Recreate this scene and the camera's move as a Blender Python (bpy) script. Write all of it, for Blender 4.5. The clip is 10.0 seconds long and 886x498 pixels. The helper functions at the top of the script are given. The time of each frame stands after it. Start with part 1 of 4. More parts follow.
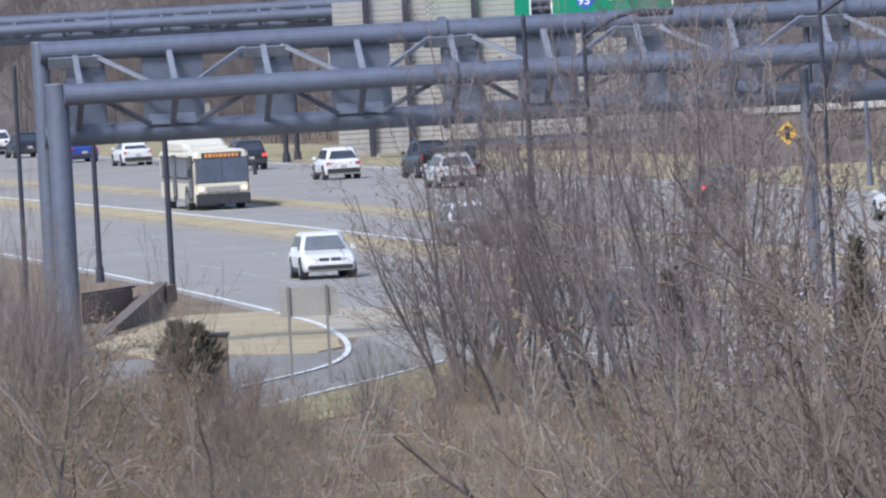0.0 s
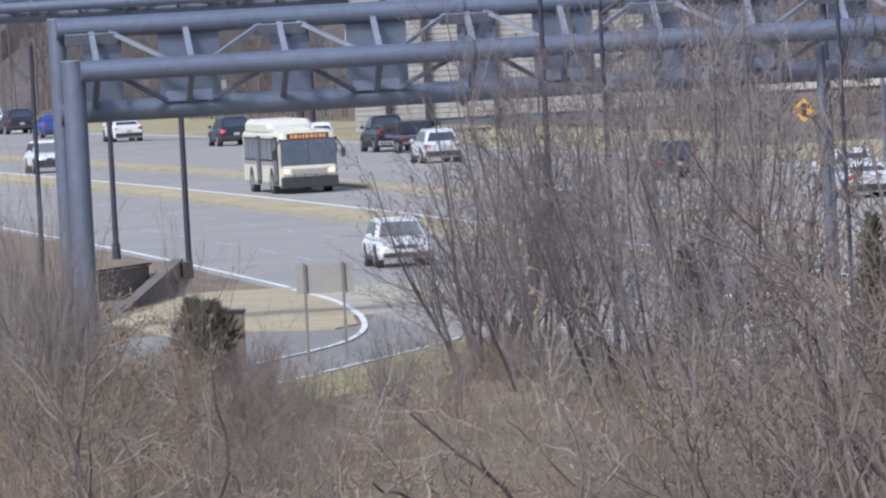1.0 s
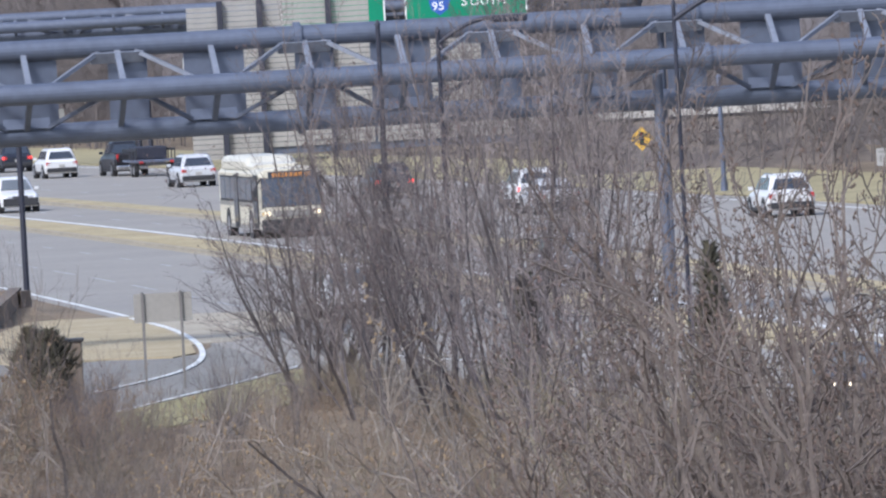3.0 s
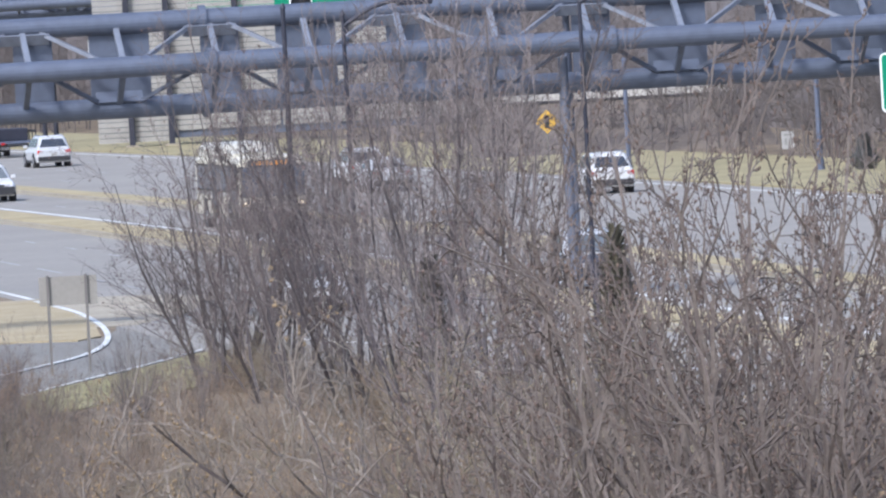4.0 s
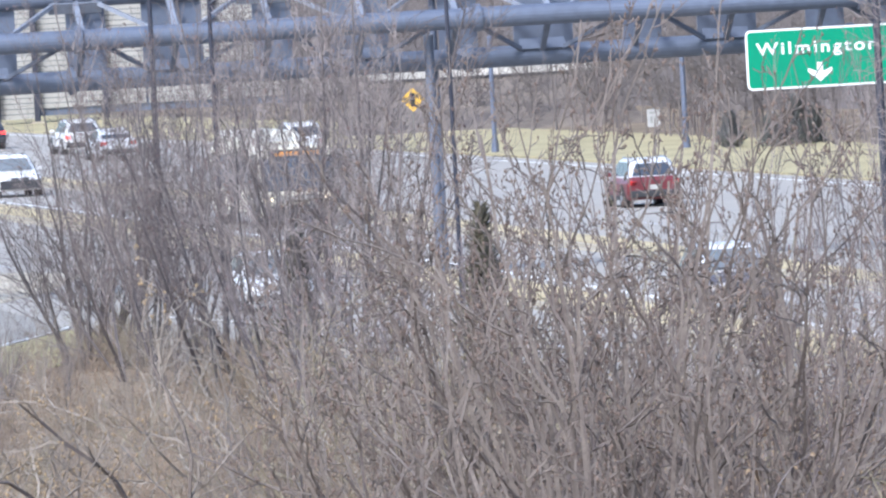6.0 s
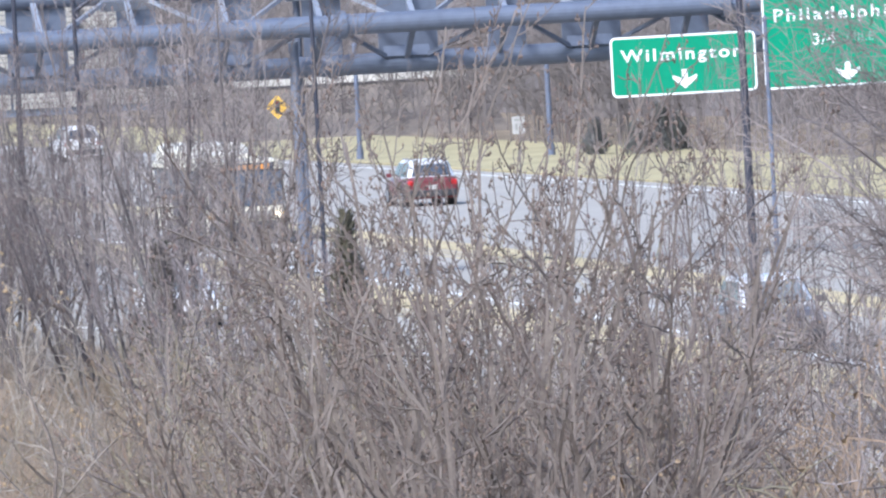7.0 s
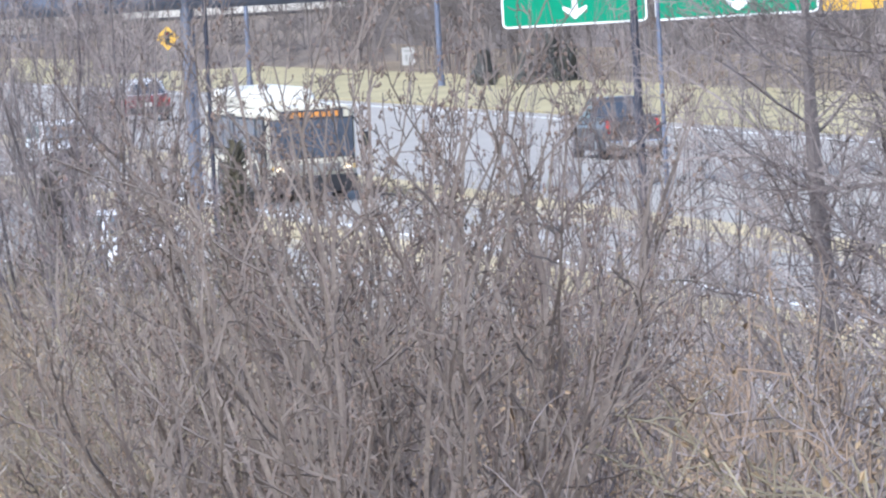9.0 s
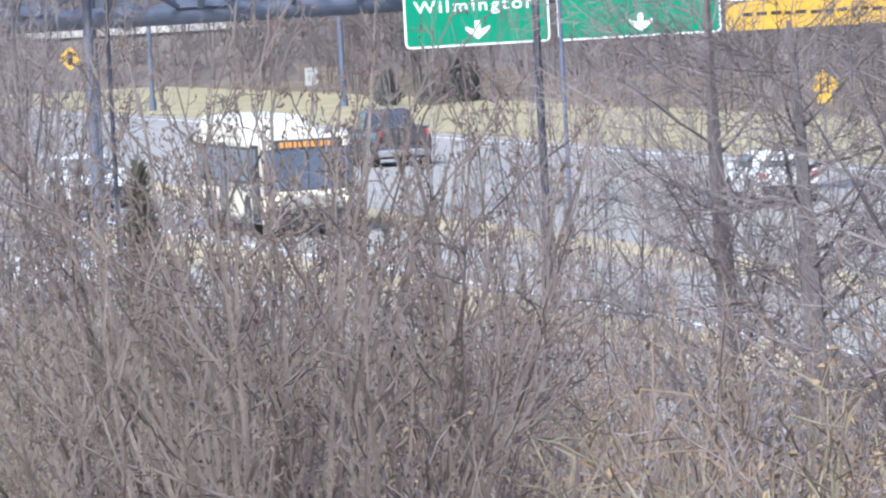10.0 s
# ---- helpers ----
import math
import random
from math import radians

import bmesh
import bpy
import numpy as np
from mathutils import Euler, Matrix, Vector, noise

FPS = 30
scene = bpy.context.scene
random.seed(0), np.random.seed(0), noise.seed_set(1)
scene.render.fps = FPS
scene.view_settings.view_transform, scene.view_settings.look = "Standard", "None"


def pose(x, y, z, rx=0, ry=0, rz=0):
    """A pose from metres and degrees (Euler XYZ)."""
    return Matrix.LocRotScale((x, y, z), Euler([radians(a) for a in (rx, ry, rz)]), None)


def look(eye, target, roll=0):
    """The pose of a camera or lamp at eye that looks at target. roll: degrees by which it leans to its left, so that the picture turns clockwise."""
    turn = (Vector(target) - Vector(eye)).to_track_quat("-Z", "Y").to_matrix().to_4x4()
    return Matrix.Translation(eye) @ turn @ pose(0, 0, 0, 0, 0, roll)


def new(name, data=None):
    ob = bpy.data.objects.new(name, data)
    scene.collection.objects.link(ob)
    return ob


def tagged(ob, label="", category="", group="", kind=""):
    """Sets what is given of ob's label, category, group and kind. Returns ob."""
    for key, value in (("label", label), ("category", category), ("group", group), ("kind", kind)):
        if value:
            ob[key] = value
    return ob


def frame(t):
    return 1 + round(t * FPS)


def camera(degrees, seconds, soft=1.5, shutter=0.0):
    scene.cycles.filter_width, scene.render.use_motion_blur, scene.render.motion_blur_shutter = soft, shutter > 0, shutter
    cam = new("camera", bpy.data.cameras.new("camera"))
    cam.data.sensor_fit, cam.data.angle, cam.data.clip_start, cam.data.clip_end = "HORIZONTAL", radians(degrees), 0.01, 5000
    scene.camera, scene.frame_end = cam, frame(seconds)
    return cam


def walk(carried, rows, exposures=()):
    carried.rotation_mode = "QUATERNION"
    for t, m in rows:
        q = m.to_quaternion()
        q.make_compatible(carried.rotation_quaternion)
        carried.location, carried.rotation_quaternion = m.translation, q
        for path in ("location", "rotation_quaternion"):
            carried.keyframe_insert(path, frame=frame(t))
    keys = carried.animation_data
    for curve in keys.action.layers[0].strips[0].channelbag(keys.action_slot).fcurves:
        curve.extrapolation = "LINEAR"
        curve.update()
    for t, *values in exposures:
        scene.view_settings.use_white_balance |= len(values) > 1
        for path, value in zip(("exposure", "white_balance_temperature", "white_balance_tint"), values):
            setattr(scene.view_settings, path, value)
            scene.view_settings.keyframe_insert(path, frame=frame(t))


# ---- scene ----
# A long-lens view over a highway: the camera stands on a mast and pans to the right.
EYE = (0.0, 0.0, 9.7)
LEAN = -3.15
cam = camera(4.99, 10.0, soft=2.3)


def aim(yaw, down):
    """A pose at the mast: degrees to the right of +y and below the horizon."""
    a, b = radians(yaw), radians(down)
    way = Vector((math.sin(a) * math.cos(b), math.cos(a) * math.cos(b), -math.sin(b)))
    return look(EYE, Vector(EYE) + way * 100, LEAN)


PAN = [(0, 0, 1.4846), (.5, -.1449, 1.3971), (1, -.0992, 1.6099), (1.5, .2861, 1.4939), (2, .3517, 1.4592),
       (2.5, .6128, 1.5213), (2.7, .7299, 1.4767), (3.8, 1.1433, 1.6109), (4, 1.3498, 1.6222), (4.5, 1.5922, 1.5622),
       (5, 1.8669, 1.7845), (5.2, 1.8123, 1.7337), (6.3, 2.2262, 1.8011), (6.5, 2.3156, 1.7996), (7, 2.8613, 1.7883),
       (7.5, 2.9235, 1.932), (8, 3.1206, 1.9971), (8.5, 3.4069, 2.0066), (9, 3.4593, 2.2102), (9.5, 3.7073, 2.1029),
       (10, 4.0117, 2.1262)]
walk(cam, [(t, aim(a, b)) for t, a, b in PAN], exposures=[(0, 0.85, 5650, 11), (2.7, 0.85, 5650, 11), (4.5, 1.2, 5600, 11), (5.0, 1.4, 5560, 10), (6.5, 1.52, 5500, 9), (10, 1.5, 5500, 9)])

# ---- light: a bright, thinly clouded winter day ----
SUN_EL, SUN_AZ = 42.0, 215.0      # azimuth clockwise from +y
world = bpy.data.worlds.new("sky")
scene.world = world
world.use_nodes = True
wn = world.node_tree.nodes
sky = wn.new("ShaderNodeTexSky")
sky.sky_type = "NISHITA"
sky.sun_disc = False
sky.sun_elevation, sky.sun_rotation = radians(SUN_EL), radians(SUN_AZ)
sky.dust_density = 3.0
world.node_tree.links.new(sky.outputs[0], wn["Background"].inputs[0])
wn["Background"].inputs[1].default_value = 0.12
lamp = bpy.data.lights.new("sun", "SUN")
lamp.energy, lamp.angle, lamp.color = 1.6, radians(8), (1.0, 0.95, 0.88)
sun = new("sun", lamp)
sa, se = radians(SUN_AZ), radians(SUN_EL)
sun.matrix_world = look((math.sin(sa) * math.cos(se) * 50, math.cos(sa) * math.cos(se) * 50, math.sin(se) * 50), (0, 0, 0))


# ---- materials ----
def mat(name, col, rough=0.7, metal=0.0, vary=0.25, size=1.0, fine=8.0, bump=0.0, second=None, island=0.0, glow=None, power=1.0, spec=0.5):
    """Base colour varied by a coarse and a fine noise (size in metres), towards `second`; island: variation by piece."""
    m = bpy.data.materials.new(name)
    m.use_nodes = True
    nt = m.node_tree
    b = nt.nodes["Principled BSDF"]
    b.inputs["Roughness"].default_value = rough
    b.inputs["Metallic"].default_value = metal
    b.inputs["Specular IOR Level"].default_value = spec
    geo = nt.nodes.new("ShaderNodeTexCoord")
    dark = second or tuple(c * (1 - vary) for c in col)
    na, nb = nt.nodes.new("ShaderNodeTexNoise"), nt.nodes.new("ShaderNodeTexNoise")
    for n_, s_ in ((na, 1.0 / size), (nb, fine / size)):
        n_.inputs["Scale"].default_value = s_
        n_.inputs["Detail"].default_value = 5
        nt.links.new(geo.outputs["Object"], n_.inputs["Vector"])
    add = nt.nodes.new("ShaderNodeMath")
    add.operation = "ADD"
    nt.links.new(na.outputs[0], add.inputs[0])
    nt.links.new(nb.outputs[0], add.inputs[1])
    last = add
    if island:
        g = nt.nodes.new("ShaderNodeNewGeometry")
        oi = nt.nodes.new("ShaderNodeObjectInfo")
        s1 = nt.nodes.new("ShaderNodeMath")
        s1.operation = "ADD"
        nt.links.new(g.outputs["Random Per Island"], s1.inputs[0])
        nt.links.new(oi.outputs["Random"], s1.inputs[1])
        s2 = nt.nodes.new("ShaderNodeMath")
        s2.operation = "MULTIPLY_ADD"
        s2.inputs[1].default_value = island
        nt.links.new(s1.outputs[0], s2.inputs[0])
        nt.links.new(add.outputs[0], s2.inputs[2])
        last = nt.nodes.new("ShaderNodeMath")
        last.operation = "SUBTRACT"
        last.inputs[1].default_value = island
        nt.links.new(s2.outputs[0], last.inputs[0])
    mr = nt.nodes.new("ShaderNodeMapRange")
    mr.inputs[1].default_value, mr.inputs[2].default_value = 0.72, 1.28
    nt.links.new(last.outputs[0], mr.inputs[0])
    mix = nt.nodes.new("ShaderNodeMix")
    mix.data_type = "RGBA"
    mix.inputs[6].default_value, mix.inputs[7].default_value = (*dark, 1), (*col, 1)
    nt.links.new(mr.outputs[0], mix.inputs[0])
    nt.links.new(mix.outputs[2], b.inputs["Base Color"])
    if bump:
        bp = nt.nodes.new("ShaderNodeBump")
        bp.inputs["Strength"].default_value = 0.6
        bp.inputs["Distance"].default_value = bump
        nt.links.new(nb.outputs[0], bp.inputs["Height"])
        nt.links.new(bp.outputs[0], b.inputs["Normal"])
    if glow:
        b.inputs["Emission Color"].default_value = (*glow, 1)
        b.inputs["Emission Strength"].default_value = power
    return m


M = {}
M["asphalt"] = mat("asphalt", (0.30, 0.277, 0.245), 0.9, vary=0.2, size=9, fine=30, bump=0.01)
M["asphalt_dark"] = mat("asphalt_dark", (0.235, 0.22, 0.195), 0.9, vary=0.25, size=6, fine=30, bump=0.01)
M["soil"] = mat("soil", (0.25, 0.19, 0.12), 0.95, size=5, fine=14, second=(0.12, 0.09, 0.06), bump=0.08)
M["dry_grass"] = mat("dry_grass", (0.44, 0.365, 0.215), 0.95, size=4, fine=16, second=(0.29, 0.235, 0.13), bump=0.05)
M["far_grass"] = mat("far_grass", (0.37, 0.315, 0.175), 0.95, size=5, fine=9, second=(0.23, 0.20, 0.105), bump=0.12)
M["gravel"] = mat("gravel", (0.42, 0.37, 0.29), 0.95, size=3, fine=25, second=(0.31, 0.27, 0.20), bump=0.03)
M["worn_line"] = mat("worn_line", (0.46, 0.46, 0.455), 0.8, size=1.2, fine=8, second=(0.23, 0.23, 0.235))
M["gravel_grass"] = mat("gravel_grass", (0.43, 0.36, 0.24), 0.95, size=2.2, fine=22, second=(0.30, 0.24, 0.13), bump=0.04)
M["white_line"] = mat("white_line", (0.80, 0.80, 0.77), 0.7, vary=0.4, size=1.5, fine=10)
M["yellow_line"] = mat("yellow_line", (0.42, 0.34, 0.18), 0.7, vary=0.4, size=1.5, fine=10)
M["kerb"] = mat("kerb", (0.36, 0.32, 0.25), 0.9, vary=0.25, size=2)
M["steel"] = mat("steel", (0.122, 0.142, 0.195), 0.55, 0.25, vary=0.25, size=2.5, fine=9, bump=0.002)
# paler copy of steel for sky-lit upper members; post caps and base plates too
M["steel_lit"] = mat("steel_lit", (0.22, 0.24, 0.29), 0.55, 0.2, vary=0.25, size=1.5)
M["pole_dark"] = mat("pole_dark", (0.032, 0.034, 0.052), 0.6, 0.2, vary=0.3, size=1.0)
M["pole_blue"] = mat("pole_blue", (0.12, 0.14, 0.20), 0.6, 0.2, vary=0.3, size=1.0)
M["sign_green"] = mat("sign_green", (0.0, 0.225, 0.115), 0.55, vary=0.12, size=1.5)
M["sign_white"] = mat("sign_white", (0.82, 0.83, 0.82), 0.55, vary=0.08, size=1.0)
M["sign_faded"] = mat("sign_faded", (0.26, 0.45, 0.37), 0.6, vary=0.4, size=0.3)
M["sign_yellow"] = mat("sign_yellow", (0.60, 0.36, 0.045), 0.55, vary=0.12, size=1.0)
M["sign_black"] = mat("sign_black", (0.03, 0.03, 0.03), 0.6, vary=0.2)
M["sign_blue"] = mat("sign_blue", (0.03, 0.10, 0.42), 0.6, vary=0.1)
M["sign_red"] = mat("sign_red", (0.55, 0.04, 0.05), 0.6, vary=0.1)
M["sign_back"] = mat("sign_back", (0.24, 0.235, 0.22), 0.6, 0.3, vary=0.15, size=1.0)
M["sign_bare"] = mat("sign_bare", (0.265, 0.25, 0.225), 0.7, 0.1, vary=0.12, size=1.0)
M["sign_post"] = mat("sign_post", (0.17, 0.16, 0.15), 0.7, 0.2, vary=0.2, size=0.6)
M["panel"] = mat("panel", (0.37, 0.36, 0.34), 0.8, vary=0.2, size=3.0, fine=12, island=0.25)
M["concrete"] = mat("concrete", (0.50, 0.48, 0.44), 0.9, vary=0.25, size=3)
M["wood_wall"] = mat("wood_wall", (0.22, 0.175, 0.135), 0.9, vary=0.35, size=1.0, fine=14)
M["bark"] = mat("bark", (0.120, 0.104, 0.102), 0.95, size=0.8, fine=10, second=(0.062, 0.053, 0.054), island=0.35)
M["bark_red"] = mat("bark_red", (0.19, 0.16, 0.155), 0.95, size=0.6, fine=8, second=(0.075, 0.061, 0.064), island=0.4)
M["twig_olive"] = mat("twig_olive", (0.235, 0.205, 0.14), 0.95, size=0.5, fine=6, second=(0.10, 0.085, 0.055), island=0.36)
M["twig_rust"] = mat("twig_rust", (0.236, 0.168, 0.115), 0.95, size=0.5, fine=6, second=(0.145, 0.106, 0.080), island=0.35)
M["twig_dark"] = mat("twig_dark", (0.211, 0.182, 0.173), 0.95, size=0.5, fine=6, second=(0.091, 0.073, 0.071), island=0.36)
M["twig_pale"] = mat("twig_pale", (0.33, 0.30, 0.26), 0.95, size=0.5, fine=6, second=(0.16, 0.14, 0.12), island=0.3)
M["twig"] = mat("twig", (0.241, 0.207, 0.173), 0.95, size=0.5, fine=6, second=(0.138, 0.115, 0.098), island=0.36)
M["twig_tan"] = mat("twig_tan", (0.251, 0.200, 0.147), 0.95, size=0.5, fine=6, second=(0.151, 0.117, 0.092), island=0.4)
M["pear_bark"] = mat("pear_bark", (0.143, 0.119, 0.105), 0.9, size=0.3, fine=8, second=(0.092, 0.072, 0.067), island=0.55, bump=0.003)
# boughs a step paler than pear_bark, sunlight mixed into the colour
M["pear_bough"] = mat("pear_bough", (0.181, 0.152, 0.131), 0.9, size=0.35, fine=8, second=(0.098, 0.078, 0.070), island=0.25, bump=0.003)
M["pear_bud"] = mat("pear_bud", (0.165, 0.12, 0.098), 0.9, vary=0.6, size=0.1, island=0.45)
M["dead_leaf"] = mat("dead_leaf", (0.286, 0.210, 0.123), 0.85, size=0.4, fine=5, second=(0.157, 0.109, 0.073), island=0.55)
M["bud"] = mat("bud", (0.19, 0.135, 0.125), 0.9, vary=0.6, size=0.3, island=0.4)
M["needle"] = mat("needle", (0.185, 0.165, 0.115), 0.9, size=0.4, second=(0.09, 0.085, 0.066), island=0.4)
# distant cedars: needle colour greyed and lifted to include the haze
M["needle_hazy"] = mat("needle_hazy", (0.18, 0.185, 0.18), 0.9, size=0.4, second=(0.10, 0.105, 0.11), island=0.3)
M["bank_brown"] = mat("bank_brown", (0.19, 0.155, 0.12), 0.95, size=2.5, fine=12, second=(0.11, 0.09, 0.08), bump=0.1)
M["verge_green"] = mat("verge_green", (0.33, 0.28, 0.14), 0.95, size=1.5, fine=14, second=(0.20, 0.19, 0.08), bump=0.05)
M["woods"] = mat("woods", (0.132, 0.114, 0.108), 0.95, size=3, fine=8, second=(0.096, 0.084, 0.083), island=0.15)
M["rubber"] = mat("rubber", (0.02, 0.02, 0.022), 0.85, vary=0.3, size=0.2)
M["rim"] = mat("rim", (0.45, 0.45, 0.47), 0.35, 0.8, vary=0.15, size=0.2)
M["trim"] = mat("trim", (0.03, 0.03, 0.034), 0.6, vary=0.25, size=0.5)
M["glass"] = mat("car_glass", (0.045, 0.055, 0.075), 0.06, vary=0.2, size=0.8)
# bus panes coloured blue-grey to carry the sky's reflection
M["bus_glass"] = mat("bus_glass", (0.09, 0.11, 0.15), 0.1, vary=0.3, size=0.8)
# front glass paled in its base colour, for the sky mirrored in it
M["windshield"] = mat("windshield", (0.15, 0.165, 0.18), 0.12, vary=0.25, size=0.8)
M["chrome"] = mat("chrome", (0.6, 0.6, 0.62), 0.25, 0.9, vary=0.1)
M["lamp_clear"] = mat("lamp_clear", (0.38, 0.38, 0.40), 0.15, vary=0.1)
M["lamp_on"] = mat("lamp_on", (0.9, 0.8, 0.6), 0.3, glow=(1.0, 0.72, 0.40), power=1.0)
M["lamp_red"] = mat("lamp_red", (0.45, 0.02, 0.02), 0.3, vary=0.2)
M["brake_on"] = mat("brake_on", (0.6, 0.02, 0.02), 0.3, glow=(1.0, 0.08, 0.06), power=1.0)
M["led"] = mat("led", (0.5, 0.2, 0.03), 0.5, glow=(1.0, 0.42, 0.08), power=0.12)
PAINT = dict(white=(0.68, 0.68, 0.68), grey=(0.06, 0.058, 0.066), dark=(0.025, 0.03, 0.045), silver=(0.55, 0.56, 0.58),
             red=(0.13, 0.028, 0.034), blue=(0.03, 0.07, 0.30), black=(0.02, 0.02, 0.025), bronze=(0.10, 0.085, 0.085))
for key, col in PAINT.items():
    M["paint_" + key] = mat("paint_" + key, col, 0.28, 0.1, vary=0.12, size=1.5, fine=12)
M["bus_cream"] = mat("bus_cream", (0.60, 0.56, 0.45), 0.4, vary=0.12, size=2.0, fine=10)
M["bus_white"] = mat("bus_white", (0.60, 0.57, 0.48), 0.45, vary=0.12, size=2.0, fine=10)
M["bus_grey"] = mat("bus_grey", (0.28, 0.27, 0.25), 0.5, vary=0.2, size=2.0)


# ---- mesh helpers ----
def part(name, bm, material, parent=None, label="", smooth=False):
    """Link a bmesh as one mesh object under a thing or a part."""
    me = bpy.data.meshes.new(name)
    bm.to_mesh(me)
    bm.free()
    me.materials.append(M[material] if isinstance(material, str) else material)
    if smooth:
        me.polygons.foreach_set("use_smooth", [True] * len(me.polygons))
    ob = new(name, me)
    if parent:
        ob.parent = parent
    if label:
        ob["label"] = label
    return ob


def raw(name, verts, faces, material, parent=None):
    me = bpy.data.meshes.new(name)
    me.from_pydata(verts, [], faces)
    me.materials.append(M[material])
    me.update()
    ob = new(name, me)
    if parent:
        ob.parent = parent
    return ob


def empty(name, m=None):
    ob = new(name)
    ob.empty_display_size = 0.5
    if m is not None:
        ob.matrix_basis = m
    return ob


def box(sx, sy, sz, m=None, bev=0.0, bm=None):
    """A box of full sizes round its centre."""
    bm = bm or bmesh.new()
    g = bmesh.ops.create_cube(bm, size=1.0, matrix=(m or Matrix()) @ Matrix.Diagonal((sx, sy, sz, 1)))
    if bev:
        es = list({e for v in g["verts"] for e in v.link_edges})
        bmesh.ops.bevel(bm, geom=es, offset=bev, segments=2, affect="EDGES", profile=0.6)
    return bm


def tube(a, b, r, r2=None, n=12, bm=None):
    """A closed round bar from a to b."""
    bm = bm or bmesh.new()
    a, b = Vector(a), Vector(b)
    q = (b - a).to_track_quat("Z", "Y").to_matrix().to_4x4()
    bmesh.ops.create_cone(bm, cap_ends=True, segments=n, radius1=r, radius2=r if r2 is None else r2, depth=(b - a).length,
                          matrix=Matrix.Translation((a + b) / 2) @ q)
    return bm


def bar(a, b, w, h, bm=None):
    """A flat or square bar from a to b."""
    a, b = Vector(a), Vector(b)
    q = (b - a).to_track_quat("Z", "Y").to_matrix().to_4x4()
    return box(w, h, (b - a).length, Matrix.Translation((a + b) / 2) @ q, bm=bm)


def prism(points, z0, z1, bm=None):
    """A flat plate with the outline `points` (x, y), from z0 to z1."""
    bm = bm or bmesh.new()
    lo = [bm.verts.new((x, y, z0)) for x, y in points]
    hi = [bm.verts.new((x, y, z1)) for x, y in points]
    bm.faces.new(lo[::-1])
    bm.faces.new(hi)
    for i in range(len(points)):
        j = (i + 1) % len(points)
        bm.faces.new((lo[i], lo[j], hi[j], hi[i]))
    return bm


def lettering(text, height, parent, m, material="sign_white", name="lettering", bold=0.0, squeeze=1.0, spacing=1.08):
    cu = bpy.data.curves.new("lettering", "FONT")
    cu.body, cu.size, cu.extrude, cu.offset, cu.resolution_u = text, height / 0.72, 0.006, bold, 3
    cu.space_character = spacing
    tmp = new("tmp", cu)
    bpy.context.view_layer.update()
    me = bpy.data.meshes.new_from_object(tmp.evaluated_get(bpy.context.evaluated_depsgraph_get()))
    bpy.data.objects.remove(tmp)
    me.materials.clear()
    me.materials.append(M[material])
    ob = new(name, me)
    ob.parent = parent
    ob.matrix_basis = m @ Matrix.Diagonal((squeeze, 1, 1, 1))
    return ob


# ---- the highway's line: x of the reference line at y, then lanes at fixed offsets from it ----
def line_x(y):
    return -(0.12 * (y - 310) + 0.000135 * (y - 310) ** 2)


def line_slope(y):
    return -(0.12 + 0.00027 * (y - 310))


def strip(name, o0, o1, z0, z1, material, y0, y1, step=6.0, parent=None, wobble=0.0):
    """A band of the road between two offsets, with vertical edges down to z0."""
    verts, faces = [], []
    n = max(1, int((y1 - y0) / step))
    rnd = random.Random(int(o0 * 100) + int(y0))
    for i in range(n + 1):
        y = y0 + (y1 - y0) * i / n
        a = line_x(y) + o0 + (rnd.uniform(-wobble, wobble) if wobble else 0)
        b = line_x(y) + o1 + (rnd.uniform(-wobble, wobble) if wobble else 0)
        verts += [(a, y, z0), (a, y, z1), (b, y, z1), (b, y, z0)]
    for i in range(n):
        k = 4 * i
        for j in range(3):
            faces.append((k + j, k + 4 + j, k + 5 + j, k + 1 + j)[::-1])
    faces += [(0, 1, 2, 3), tuple(4 * n + j for j in (3, 2, 1, 0))]
    return raw(name, verts, faces, material, parent)


bm = bmesh.new()
bmesh.ops.create_grid(bm, x_segments=2, y_segments=2, size=4000)
ground = tagged(part("ground", bm, "soil"), "brown winter soil with leaf litter and dead grass", "ground", kind="structure")
road = strip("road", -5.6, 34.9, -0.3, 0.02, "asphalt", 120, 1200, 10)
tagged(road, "worn light grey asphalt highway with many lanes", "road", kind="structure")
# the slip road that leaves towards the camera
slip = part("slip_road", prism([(1.2, 262), (-1.6, 308), (-3.0, 300), (-2.5, 281), (-2.9, 275), (-8.5, 276), (-13, 262), (-13, 233), (-6.6, 229.5), (-2.6, 248)], -0.2, 0.012), "asphalt_dark")
tagged(slip, "dark grey asphalt slip road leaving the highway", "road", kind="structure")
bank = strip("far_verge", 34.9, 47, -0.3, 0.10, "far_grass", 150, 900, 12)
tagged(bank, "dry yellow-green winter grass beside the highway", "grass verge", kind="structure")
for nm, o0, o1 in (("median", 6.2, 8.1), ("median", 14.8, 16.1)):
    md = strip(nm, o0, o1, -0.1, 0.16, "dry_grass", 150, 800, 3, wobble=0.08)
    tagged(md, "narrow strip of straw-coloured dry grass between carriageways", "median", kind="structure")
    for side, o in (("kerb", o0 - 0.2), ("kerb", o1)):
        k = strip(side, o, o + 0.2, -0.1, 0.14, "kerb", 150, 800, 6, parent=md)
gore = part("gravel_gore", prism([(-7.6, 311), (-4.7, 311.5), (-1.2, 309), (0.4, 305), (-0.5, 292), (-1.9, 284), (-3.2, 283), (-4.6, 277), (-7.2, 277)], -0.1, 0.035), "gravel")
tagged(gore, "pale sandy gravel area where the slip road splits", "gravel area", kind="structure")
